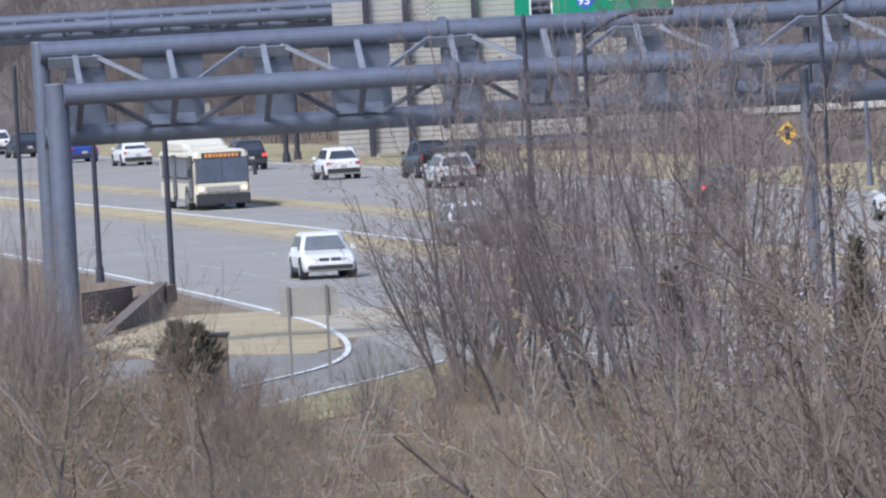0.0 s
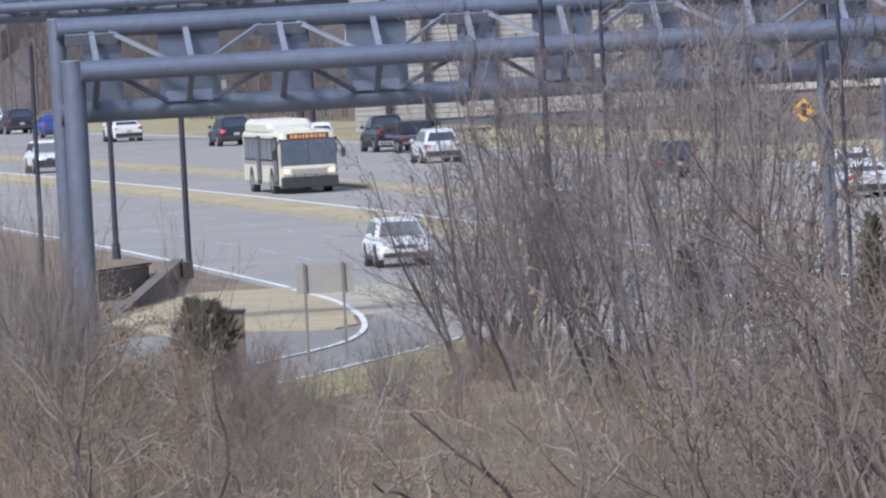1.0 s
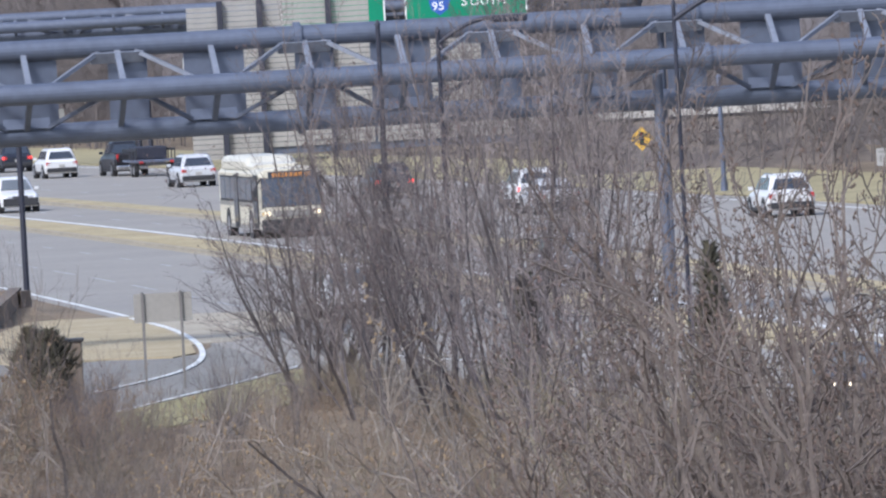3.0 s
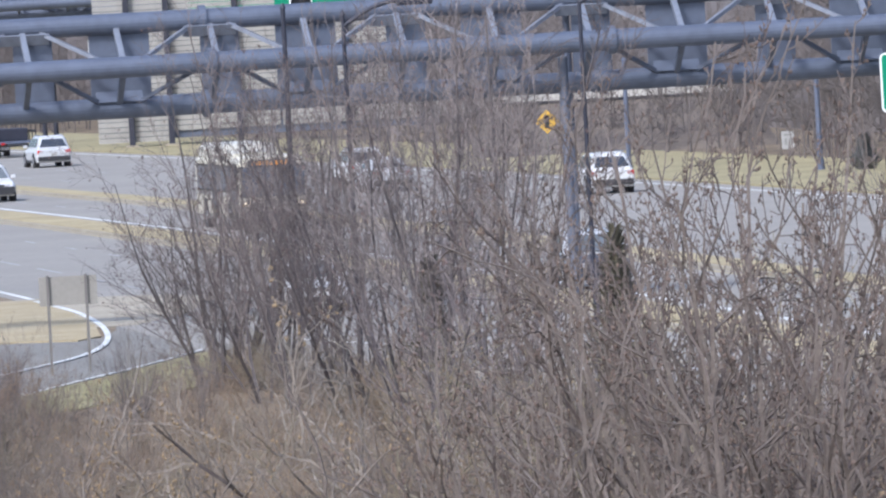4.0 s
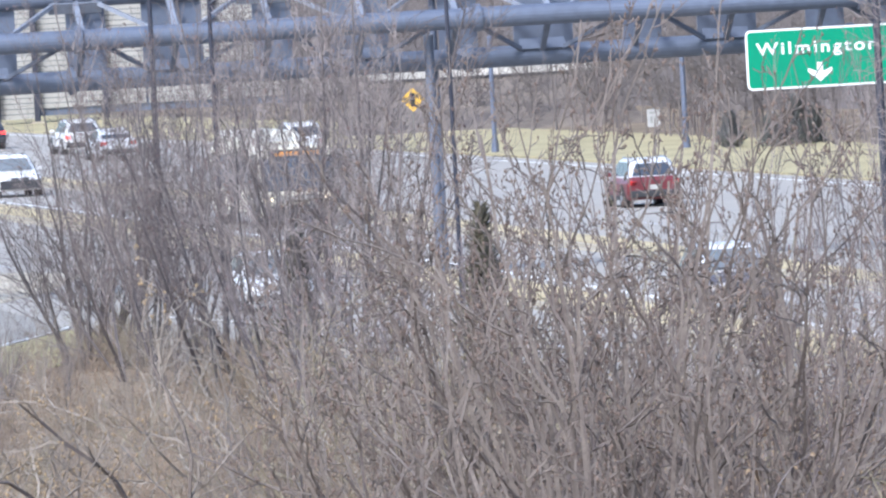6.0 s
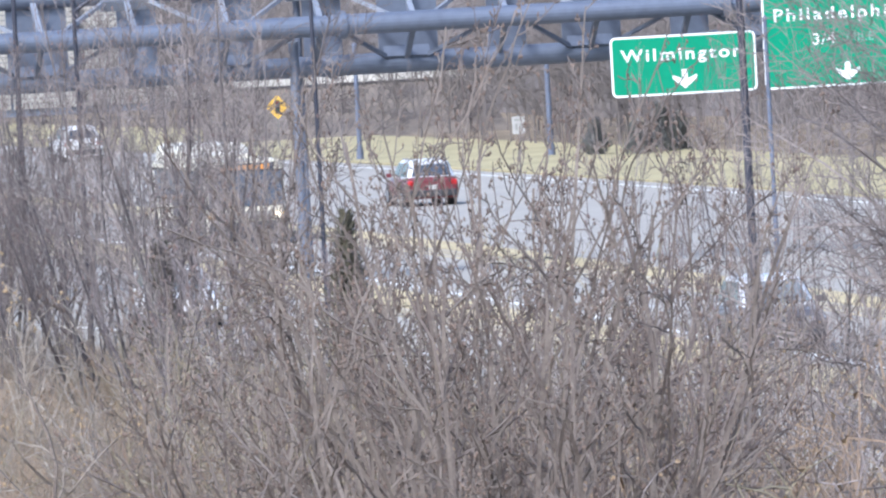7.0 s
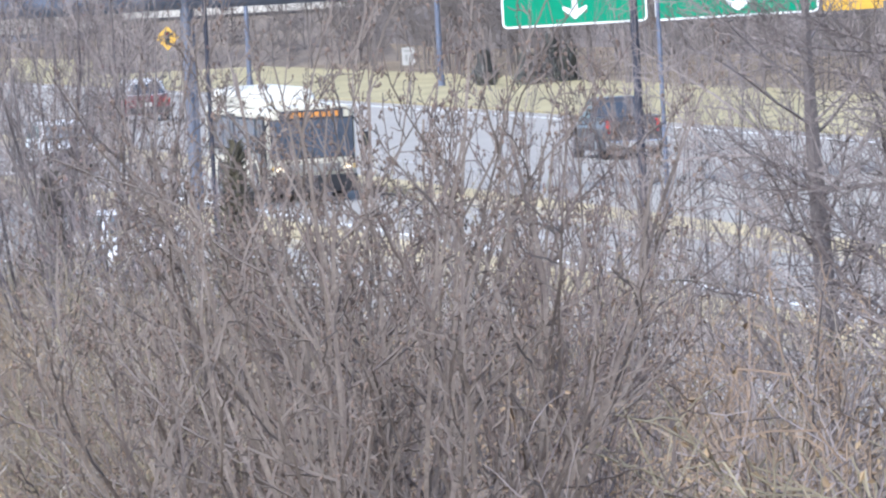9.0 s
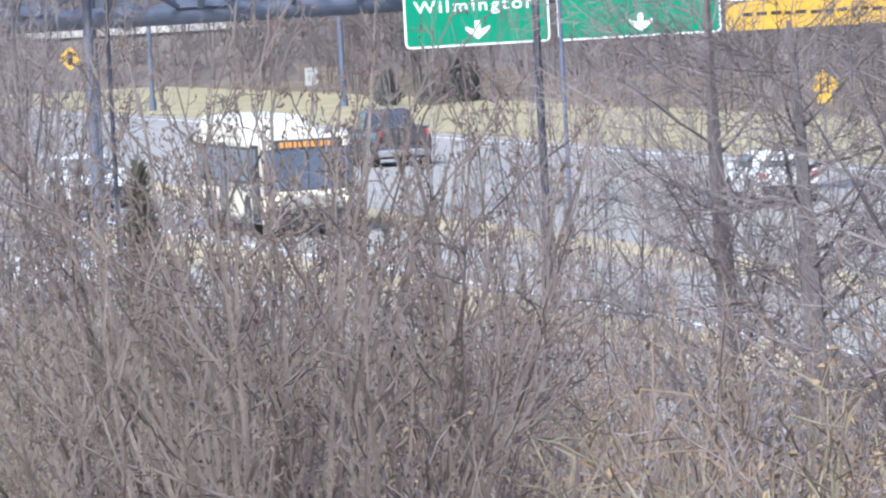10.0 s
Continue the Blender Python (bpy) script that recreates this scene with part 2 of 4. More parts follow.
patch = part("grass_corner", prism([(-8.2, 312.5), (-5.3, 309.5), (-3.95, 297), (-3.15, 285), (-2.9, 276), (-3.5, 273.5), (-5.2, 274.6), (-7.8, 273.5), (-10, 288)], -0.1, 0.045), "gravel_grass")
tagged(patch, "patch of dry straw grass at the corner", "grass", kind="structure")

edge = part("near_verge", prism([(-7.0, 228.0), (-2.65, 247.2), (-0.15, 260.6), (1.9, 251.0), (0.6, 242), (-3, 230), (-6, 224)], -0.1, 0.03), "verge_green")
tagged(edge, "rough yellow-green grass along the slip road", "grass verge", kind="structure")

# painted lines
for o, mt, y0, y1 in ((-5.1, "white_line", 298, 700), (5.75, "yellow_line", 150, 700), (9.35, "white_line", 150, 700), (14.3, "yellow_line", 150, 700),
                      (16.7, "yellow_line", 150, 700), (33.6, "white_line", 150, 800)):
    w_ = 0.13 if o == 9.35 else 0.09
    strip("edge_line", o - w_, o + w_, 0.0, 0.026, mt, y0, y1, 6, parent=road)


def painted_path(points, w, name):
    """A painted line through points on the ground, smoothed."""
    pts = [Vector((x, y, 0)) for x, y in points]
    fine = []
    for i in range(len(pts) - 1):
        p0, p1, p2, p3 = pts[max(i - 1, 0)], pts[i], pts[i + 1], pts[min(i + 2, len(pts) - 1)]
        for k in range(8):
            t = k / 8
            fine.append(0.5 * ((2 * p1) + (p2 - p0) * t + (2 * p0 - 5 * p1 + 4 * p2 - p3) * t * t + (3 * p1 - p0 - 3 * p2 + p3) * t ** 3))
    fine.append(pts[-1])
    verts, faces = [], []
    for i, p in enumerate(fine):
        d = (fine[min(i + 1, len(fine) - 1)] - fine[max(i - 1, 0)]).normalized()
        s = Vector((-d.y, d.x, 0)) * w / 2
        for q in (p - s, p + s):
            verts += [(q.x, q.y, 0.03), (q.x, q.y, 0.052)]
    for i in range(len(fine) - 1):
        k = 4 * i
        faces += [(k + 1, k + 5, k + 7, k + 3), (k, k + 4, k + 5, k + 1), (k + 3, k + 7, k + 6, k + 2)]
    return raw(name, verts, faces, "white_line", road)


painted_path([(-5.15, 309), (-3.8, 297), (-3.0, 285.2), (-2.7, 274.4), (-2.9, 266.4), (-3.6, 260), (-5.2, 252)], 0.16, "edge_line")
painted_path([(3.0, 240), (1.4, 252), (-0.1, 262.3), (-1.4, 254.6), (-2.5, 248.9), (-4.5, 239)][2:], 0.16, "edge_line")
painted_path([(6.2, 252), (4.9, 257), (2.6, 265), (1.5, 268)], 0.18, "edge_line")
DASH = {}
for o in (-1.25, 2.75, 11.6, 20.3, 24.6, 29.0):
    y = 200 + (o * 3.7) % 12.2
    n_ = 7.0 if o == -1.25 else 3.2
    while y < 640:
        if n_ not in DASH:
            ob = part("lane_dash", box(0.10, n_, 0.006), "worn_line", road)
            DASH[n_] = ob.data
        else:
            ob = new("lane_dash", DASH[n_])
            ob.parent = road
        ob.matrix_basis = pose(line_x(y) + o, y, 0.024, 0, 0, -math.degrees(math.atan(line_slope(y))))
        y += 12.2

# ---- gantry over the road: three round chords, the middle one in front ----
G0, GA = (-10.51, 281.1), math.degrees(math.atan2(0.129, 0.9916))
GM = pose(G0[0], G0[1], 0, 0, 0, GA)      # local: x along the gantry, y away from the camera


def pick_holes(a, b, n):
    return [a + (b - a) * i / (n - 1) for i in range(n)]


def gantry(m, length, chords, posts, bay, r, name_label, plates=True, flanges=()):
    """chords: (y, z) of the top, front and bottom tubes; posts: x, y, height; bay: half the lattice's period."""
    g = tagged(empty("sign_gantry", m), name_label, "sign gantry")
    for (y, z), nm in zip(chords, ("top_chord", "front_chord", "bottom_chord")):
        part(nm, tube((-0.2 if nm != "front_chord" else 0.25, y, z), (length, y, z), r, n=20), "steel", g, smooth=False)
    (ya, za), (yb, zb), (yc, zc) = chords
    n = int(length / bay)
    for i in range(n):
        x = 0.75 + i * bay
        top = i % 2 == 0
        # lattice of the upper face (A to B) and the lower face (B to C)
        # upper bars get the sky-lit tone, lower bars the shaded one
        for (y0, z0), (y1, z1), nm, flip in (((ya, za), (yb, zb), "diagonal", top), ((yc, zc), (yb, zb), "diagonal", not top)):
            s, e = ((y0, z0), (y1, z1)) if flip else ((y1, z1), (y0, z0))
            part(nm, bar((x + 0.25, s[0], s[1]), (x + bay - 0.25, e[0], e[1]), 0.11, 0.11), "steel_lit" if z0 == za else "steel", g)
            part("strut", bar((x, y0, z0), (x, y1, z1), 0.16, 0.13), "steel_lit" if z0 == za else "steel", g)
        # gussets split alike: lit tone above, shaded tone below
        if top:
            part("gusset", box(1.5, 0.05, 0.34, pose(x, ya - 0.28, za - r - 0.02, 32)), "steel_lit", g)
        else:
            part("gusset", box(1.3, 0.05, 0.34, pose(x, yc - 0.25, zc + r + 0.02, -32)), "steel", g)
        if plates:
            w = 1.7 if i % 2 else 1.1
            part("back_plate", box(w, 0.06, za - zc - 2 * r, pose(x + (0.1 if i % 2 else 0.3), ya + 0.05, (za + zc) / 2), bev=0.0), "steel", g)
    for x in flanges:
        for y, z in chords:
            part("flange", tube((x - 0.1, y, z), (x + 0.1, y, z), r * 1.32, n=20), "steel", g)
    for x, y, h, pr in posts:
        post = part("post", tube((x, y, -0.3), (x, y, h), pr, n=20), "steel", g)
        part("cap", tube((x, y, h), (x, y, h + 0.05), pr * 1.08, n=20), "steel_lit", post)
        part("base_plate", box(pr * 3.4, pr * 3.4, 0.12, pose(x, y, 0.08), bev=0.02), "steel_lit", post)
    return g


gantry(GM, 50.5, ((1.4, 8.44), (-0.3, 7.24), (1.4, 6.09)), ((0.1, 0.1, 7.52, 0.32), (-0.15, 1.7, 8.7, 0.25), (21.1, 0.6, 6.8, 0.14), (21.45, 1.8, 8.7, 0.10), (50.2, 0.5, 8.5, 0.32)),
       2.63, 0.295, "blue-grey steel tube gantry with lattice bracing over the highway", flanges=(11.1, 22.35, 33.3))
gantry(pose(-34, 600, 0, 0, 0, 2), 58, ((1.2, 8.95), (0.0, 8.45), (1.2, 7.85)), ((0.2, 0.6, 9, 0.3), (57.5, 0.6, 9, 0.3)), 2.9, 0.33,
       "distant blue-grey steel tube sign gantry", plates=False, flanges=(15.0,))


def rounded(w, h, r, n=5):
    pts = []
    for cx, cy, a0 in ((w - r, r, -90), (w - r, h - r, 0), (r, h - r, 90), (r, r, 180)):
        for k in range(n + 1):
            a = radians(a0 + 90 * k / n)
            pts.append((cx + r * math.cos(a), cy + r * math.sin(a)))
    return pts


STAND = pose(0, 0, 0, 90)     # sign faces are drawn flat, then stood up to face -y


def road_sign(name, m, w, h, label, face="sign_green", border="sign_white", r=0.16, rim=0.055, inset=0.0):
    """A guide sign: panel, border and stiffeners at the back; local x, y on its face."""
    s = tagged(empty(name, m @ STAND), label, "road sign")
    part("border", prism(rounded(w, h, r), 0.0, 0.018), border, s)
    f = part("panel", prism([(x + rim, y + rim) for x, y in rounded(w - 2 * rim, h - 2 * rim, max(r - rim, 0.03))], -0.03, 0.024), face, s)
    for k in range(max(2, int(w / 1.6))):
        x = w * (k + 0.5) / max(2, int(w / 1.6))
        part("stiffener", box(0.12, h * 0.98, 0.16, pose(x, h / 2, -0.11)), "steel", s)
    return s


def arrow(parent, x, y, s):
    """A stubby down arrow, as on lane signs."""
    pts = [(-0.10, 0.5), (0.10, 0.5), (0.10, 0.02), (0.42, 0.22), (0.42, 0.02), (0, -0.5), (-0.42, 0.02), (-0.42, 0.22), (-0.10, 0.02)]
    part("arrow", prism([(x + a * s * 1.55, y + b * s) for a, b in pts][::-1], 0.02, 0.034), "sign_white", parent)


def on_gantry(s, z, off=-0.95):
    return GM @ pose(s, off, z)


wil = road_sign("lane_sign", on_gantry(29.81, 4.77), 4.16, 1.68, "green overhead lane sign with white border reading Wilmington")
lettering("Wilmington", 0.345, wil, pose(0.30, 0.98, 0.026), bold=0.006, squeeze=1.24, spacing=1.24)
arrow(wil, 2.09, 0.43, 0.53)
phil = road_sign("lane_sign", on_gantry(34.20, 4.75), 4.71, 3.41, "large green overhead lane sign reading Philadelphia 3/4 mile")
lettering("Philadelphia", 0.355, phil, pose(0.30, 1.90, 0.026), bold=0.006, squeeze=1.2, spacing=1.26)
lettering("3/4", 0.32, phil, pose(1.40, 1.2, 0.026), bold=0.004, squeeze=1.1)
lettering("MILE", 0.25, phil, pose(2.38, 1.24, 0.026), "sign_faded", squeeze=1.1)
arrow(phil, 2.38, 0.40, 0.53)
ye = road_sign("lane_sign", on_gantry(39.04, 4.75), 5.30, 0.81, "amber overhead sign panel with worn dark lettering", "sign_yellow", "sign_yellow", r=0.05)
rnd = random.Random(5)
x = 0.5
while x < 4.9:
    w = rnd.uniform(0.16, 0.34)
    part("bar", box(w, 0.10, 0.012, pose(x + w / 2, 0.43 + rnd.uniform(-0.02, 0.02), 0.03)), "sign_black", ye)
    x += w + 0.12
upper = road_sign("guide_sign", on_gantry(39.04, 5.59), 5.30, 2.46, "green overhead guide sign above the amber panel")

south = road_sign("guide_sign", pose(7.1, 597.0, 7.1, 0, 0, 2), 7.2, 3.2, "green overhead guide sign with an interstate shield and SOUTH", rim=0.09, r=0.25)
lettering("S", 0.56, south, pose(3.3, 1.2, 0.026), bold=0.008, squeeze=1.15)
lettering("OUTH", 0.43, south, pose(3.82, 1.2, 0.026), bold=0.006, squeeze=1.2)
shield = part("shield", prism([(2.05 + x_, 1.45 + y_) for x_, y_ in ((-0.55, 0.5), (-0.62, 0.1), (-0.5, -0.4), (0, -0.75), (0.5, -0.4), (0.62, 0.1), (0.55, 0.5))], 0.02, 0.034), "sign_blue", south, "blue interstate route shield")
part("crown", prism([(2.05 + x_, 1.45 + y_) for x_, y_ in ((-0.55, 0.52), (-0.58, 0.22), (0.58, 0.22), (0.55, 0.52))], 0.036, 0.042), "sign_red", shield)
lettering("95", 0.5, shield, pose(1.6, 1.02, 0.036), name="numeral", bold=0.01)
north = road_sign("guide_sign", pose(-0.2, 598.2, 4.85, 0, 0, 2), 6.15, 5.4, "green overhead guide sign reading NORTH behind a slatted screen", rim=0.09, r=0.25)
lettering("N", 0.56, north, pose(2.75, 4.34, 0.026), bold=0.008, squeeze=1.15)
lettering("ORTH", 0.43, north, pose(3.33, 4.34, 0.026), bold=0.006, squeeze=1.2)
road_sign("guide_sign", pose(-6.1, 598.6, 3.6, 0, 0, 2), 5.6, 2.75, "green guide sign partly behind a slatted screen", rim=0.12, r=0.3)

# ---- slatted screen on steel posts behind the highway ----
screen = tagged(empty("slatted_screen", pose(-5.55, 577, 0, 0, 0, 0)), "tall light grey slatted screen on dark steel posts", "screen wall")
SLAT = {}


def slats(x0, x1, z0, z1, pitch=0.30):
    w = x1 - x0
    z = z0
    while z < z1 - 0.05:
        key = round(w, 2)
        if key not in SLAT:
            SLAT[key] = part("slat", box(w, 0.08, pitch - 0.045, pose(0, 0, 0, 12), bev=0.0), "panel", screen)
            ob = SLAT[key]
        else:
            ob = new("slat", SLAT[key].data)
            ob.parent = screen
        ob.matrix_basis = pose((x0 + x1) / 2, 0, z + pitch / 2)
        z += pitch


slats(0, 1.85, 0.35, 9.1)
slats(1.95, 4.1, 0.35, 9.15)
slats(4.2, 8.0, 0.9, 9.15)
slats(8.1, 10.35, 0.9, 9.2)
slats(10.5, 18.4, 0.9, 6.6)
slats(18.5, 24.5, 0.9, 2.9)
for x, h in ((1.9, 9.3), (4.15, 9.3), (8.05, 9.3), (14.3, 7.2), (18.45, 6.7), (24.5, 3.1)):
    p_ = part("post", box(0.34, 0.34, h + 0.3, pose(x, -0.3, h / 2 - 0.1), bev=0.03), "pole_dark", screen)
    part("base_plate", box(0.7, 0.7, 0.1, pose(x, -0.3, 0.15)), "kerb", p_)
part("backing", box(18.4, 0.04, 6.0, pose(9.3, 0.16, 3.5)), "steel", screen)

# ---- poles, small signs and low walls ----
def light_pole(x, y, h, r0, r1, label, material="pole_dark", arm=0.0, flip=1):
    p_ = tagged(empty("light_pole", pose(x, y, 0)), label, "light pole")
    part("shaft", tube((0, 0, -0.2), (0, 0, h), r0, r1, n=12), material, p_)
    b_ = part("base", tube((0, 0, -0.1), (0, 0, 0.55), r0 * 1.6, r0 * 1.3, n=12), material, p_)
    part("finial", tube((0, 0, h), (0, 0, h + 0.12), r1 * 1.5, r1 * 0.5, n=10), material, p_)
    if arm:
        prev = Vector((0, 0, h - 0.25))
        for k in range(1, 7):
            a = k / 6
            q = Vector((flip * arm * a, 0, h - 0.25 + 0.5 * math.sin(a * 1.7)))
            part("arm", tube(prev, q, 0.05, n=8), material, p_)
            prev = q
        part("lamp_head", box(0.8, 0.32, 0.16, Matrix.Translation(prev + Vector((flip * 0.35, 0, -0.02))), bev=0.05), material, p_)
    return p_


light_pole(-8.55, 319.5, 5.9, 0.10, 0.085, "slim dark steel pole beside a clipped evergreen")
light_pole(-12.0, 354.7, 6.4, 0.105, 0.08, "slim dark steel pole at the road's edge")
light_pole(-12.55, 305, 7.9, 0.085, 0.06, "slim dark steel pole at the road's edge")
light_pole(-12.75, 330, 7.4, 0.09, 0.06, "slim dark steel pole at the road's edge")
light_pole(2.15, 236, 8.8, 0.075, 0.055, "dark lamp post in front of the gantry")
light_pole(3.35, 224, 8.62, 0.06, 0.045, "dark lamp post with a curved arm", arm=1.25)
light_pole(7.1, 185.5, 9.05, 0.046, 0.036, "dark lamp post in front of the gantry", arm=1.3)
light_pole(26.0, 425, 4.6, 0.12, 0.10, "blue-grey post on the far verge", "pole_blue")
light_pole(17.4, 216, 9.5, 0.10, 0.075, "tall dark post standing on the median")
light_pole(21.4, 258, 7.0, 0.065, 0.05, "blue-grey post among the trees", "pole_blue")
light_pole(18.5, 437, 5.0, 0.11, 0.09, "blue-grey post on the far verge", "pole_blue")
light_pole(-8.7, 585, 4.5, 0.16, 0.12, "black lamp post with a flared base on the far verge")
light_pole(-8.1, 588, 4.5, 0.16, 0.12, "black lamp post with a flared base on the far verge")
light_pole(38.5, 300, 7.0, 0.12, 0.10, "blue-grey post on the far verge", "pole_blue")


def small_sign(name, x, y, shape, z, label, face, marks, posts=(0.0,), back="sign_back"):
    s = tagged(empty(name, pose(x, y, 0)), label, "road sign")
    for px in posts:
        part("post", box(0.07, 0.05, z + 0.5, pose(px, -0.06 if name == "blank_sign" else 0.08, (z + 0.5) / 2 - 0.1)), "sign_post", s)
    m = pose(0, 0, z, 90)
    f = part("plate", prism(shape, -0.01, 0.012), face, s)
    f.matrix_basis = m
    for k, (mx, my, w, h, mt) in enumerate(marks):
        b_ = part("mark", box(w, h, 0.01, pose(mx, my, 0.018)), mt, s)
        b_.matrix_basis = m
    return s


dia = [(0, -0.56), (0.56, 0), (0, 0.56), (-0.56, 0)]
small_sign("warning_sign", 16.2, 470, dia, 2.0, "yellow diamond signal-ahead warning sign on a post", "sign_yellow",
           ((0, 0.0, 0.22, 0.62, "sign_black"), (0, 0.18, 0.14, 0.14, "sign_red"), (0, -0.18, 0.14, 0.14, "sign_green")))
small_sign("warning_sign", 33.7, 310, [(0, -0.55), (0.22, -0.55), (0.22, -0.2), (0.52, 0.0), (0.0, 0.5), (-0.52, 0.0), (-0.22, -0.2), (-0.22, -0.55)], 2.5,
           "weathered yellow warning sign with dark upright marks", "sign_yellow", ((-0.1, 0, 0.06, 0.5, "sign_black"), (0.12, 0, 0.06, 0.5, "sign_black")))
small_sign("regulatory_sign", 21.9, 377, [(-0.24, -0.33), (0.24, -0.33), (0.24, 0.33), (-0.24, 0.33)], 2.35, "white regulatory sign with faded dark figures", "panel",
           ((0.0, 0.2, 0.3, 0.06, "sign_back"), (-0.08, -0.06, 0.09, 0.24, "sign_back"), (0.08, -0.06, 0.09, 0.24, "sign_back")))
small_sign("blank_sign", -3.4, 252.0, [(-0.72, -0.36), (0.72, -0.36), (0.72, 0.36), (-0.72, 0.36)], 2.05, "grey blank back of a road sign on two thin posts", "sign_bare", (), (-0.5, 0.45))
tagged(bpy.data.objects["blank_sign"], "grey blank back of a road sign on two thin posts")

small_sign("service_sign", -14.2, 622, [(-0.45, -0.28), (0.45, -0.28), (0.45, 0.28), (-0.45, 0.28)], 3.0, "small white and green sign far down the verge", "sign_back", ((-0.2, 0.0, 0.4, 0.45, "sign_green"),), (-0.3, 0.3))
wall = tagged(part("low_wall", prism([(-13.2, 326), (-8.6, 314), (-8.3, 314.6), (-12.9, 326.6)], -0.2, 0.9), "wood_wall"), "low weathered brown retaining wall at the verge", "wall", kind="structure")

# a sloping wing wall and a low board wall at the gantry's foot
wing = tagged(empty("wing_wall", pose(-8.77, 315.0, 0, 0, 0, math.degrees(math.atan2(-20.2, -1.57)))), "low weathered wing wall sloping down to the verge", "wall", kind="structure")
part("slab", prism([(0, -0.15), (20.0, -0.15), (0, 0.95)], -0.15, 0.15), "wood_wall", wing).matrix_basis = pose(0, 0, 0, 90)
part("coping", bar((0, 0, 0.97), (19.0, 0, -0.08), 0.36, 0.06), "bank_brown", wing)
board = tagged(empty("board_wall", pose(-11.1, 308.4, 0, 0, 0, math.degrees(math.atan2(5.4, 1.44)))), "low weathered brown board wall with a dark capping", "wall", kind="structure")
for k in range(4):
    part("board", box(5.5, 0.08, 0.215, pose(2.8, 0, 0.10 + 0.222 * k), bev=0.01), "wood_wall", board)
part("capping", box(5.7, 0.2, 0.06, pose(2.8, 0, 0.93), bev=0.01), "pole_dark", board)
for k in range(3):
    part("post", box(0.14, 0.14, 1.1, pose(0.1 + 2.7 * k, 0.12, 0.4)), "pole_dark", board)
bm = bmesh.new()
vs = [bm.verts.new(v) for v in ((-13.4, 320, 0), (-9.0, 309, 0), (-7.3, 311, 0), (-11.5, 324, 0), (-12.2, 322, 0.6), (-9.6, 315, 0.75), (-8.6, 315.5, 0.5))]
for f in ((0, 1, 5, 4), (1, 2, 6, 5), (2, 3, 4, 6), (4, 5, 6), (3, 0, 4)):
    bm.faces.new([vs[i] for i in f])
tagged(part("embankment", bm, "soil"), "small brown earth mound at the wall", "mound", kind="structure")
cab = tagged(empty("roadside_cabinet", pose(-5.35, 229.5, 0.7)), "weathered brown utility cabinet with a dark lid beside the evergreen", "utility cabinet")
part("plinth", box(0.6, 0.7, 0.95, pose(0, 0, -0.4), bev=0.03), "wood_wall", cab)
part("body", box(0.75, 0.7, 1.35, pose(0, 0, 0.7), bev=0.03), "wood_wall", cab)
part("lid", box(0.85, 0.8, 0.07, pose(0, 0, 1.41), bev=0.02), "trim", cab)

# pale parapet far behind on the right
bm = box(11.5, 0.4, 0.36, pose(0, 0, 0), bev=0.04)
par = part("parapet", bm, "concrete")
par.matrix_basis = pose(20.8, 499.2, 2.72, 0, 0, 0)
tagged(par, "pale concrete parapet along the top of a grass slope", "parapet", kind="structure")
bm = bmesh.new()
vs = [bm.verts.new(v) for v in ((13.5, 488, 0), (28, 488, 0), (27, 499.7, 2.5), (14.6, 499.7, 2.5), (13.5, 506, 0), (28, 506, 0), (27, 501, 2.5), (14.6, 501, 2.5))]
for f in ((0, 1, 2, 3), (3, 2, 6, 7), (7, 6, 5, 4), (0, 3, 7, 4), (1, 5, 6, 2)):
    bm.faces.new([vs[i] for i in f])
tagged(part("grass_slope", bm, "bank_brown"), "brown brushy slope below a pale parapet", "slope", kind="structure")


# ---- vehicles: local +y is forward, the origin lies on the road under the middle ----
WHEEL = {}


def wheel(parent, x, y, r, w=0.24):
    key = (round(r, 3), round(w, 3))
    side = 1 if x > 0 else -1
    wh = empty("wheel", pose(x, y, r))
    wh.parent = parent
    if key not in WHEEL:
        bm = tube((-w / 2, 0, 0), (w / 2, 0, 0), r, n=20)
        es = [e for e in bm.edges if len(e.link_faces) == 2 and any(len(f.verts) > 4 for f in e.link_faces)]
        bmesh.ops.bevel(bm, geom=es, offset=0.04, segments=2, affect="EDGES")
        t_ = part("tyre", bm, "rubber", wh)
        bm = tube((-w / 2 - 0.012, 0, 0), (w / 2 + 0.012, 0, 0), r * 0.62, n=10)
        r_ = part("rim", bm, "rim", wh)
        WHEEL[key] = (t_.data, r_.data)
    else:
        for nm, me in zip(("tyre", "rim"), WHEEL[key]):
            o = new(nm, me)
            o.parent = wh
    return wh


def loft(sections, bev=0.0, bm=None):
    """Closed body through cross-sections: each a list of points of equal count."""
    bm = bm or bmesh.new()
    rings = [[bm.verts.new(p) for p in s] for s in sections]
    n = len(rings[0])
    for a, b in zip(rings, rings[1:]):
        for i in range(n):
            bm.faces.new((a[i], a[(i + 1) % n], b[(i + 1) % n], b[i]))
    bm.faces.new(rings[0][::-1])
    bm.faces.new(rings[-1])
    bmesh.ops.recalc_face_normals(bm, faces=bm.faces[:])
    return bm


def shell(y, z0, z1, w, tuck=0.06, shoulder=0.12):
    """Cross-section of a car's lower body."""
    h = z1 - z0
    return [(-w + tuck, y, z0), (w - tuck, y, z0), (w, y, z0 + h * 0.3), (w, y, z0 + h * 0.72), (w - shoulder, y, z1), (-w + shoulder, y, z1), (-w, y, z0 + h * 0.72), (-w, y, z0 + h * 0.3)]


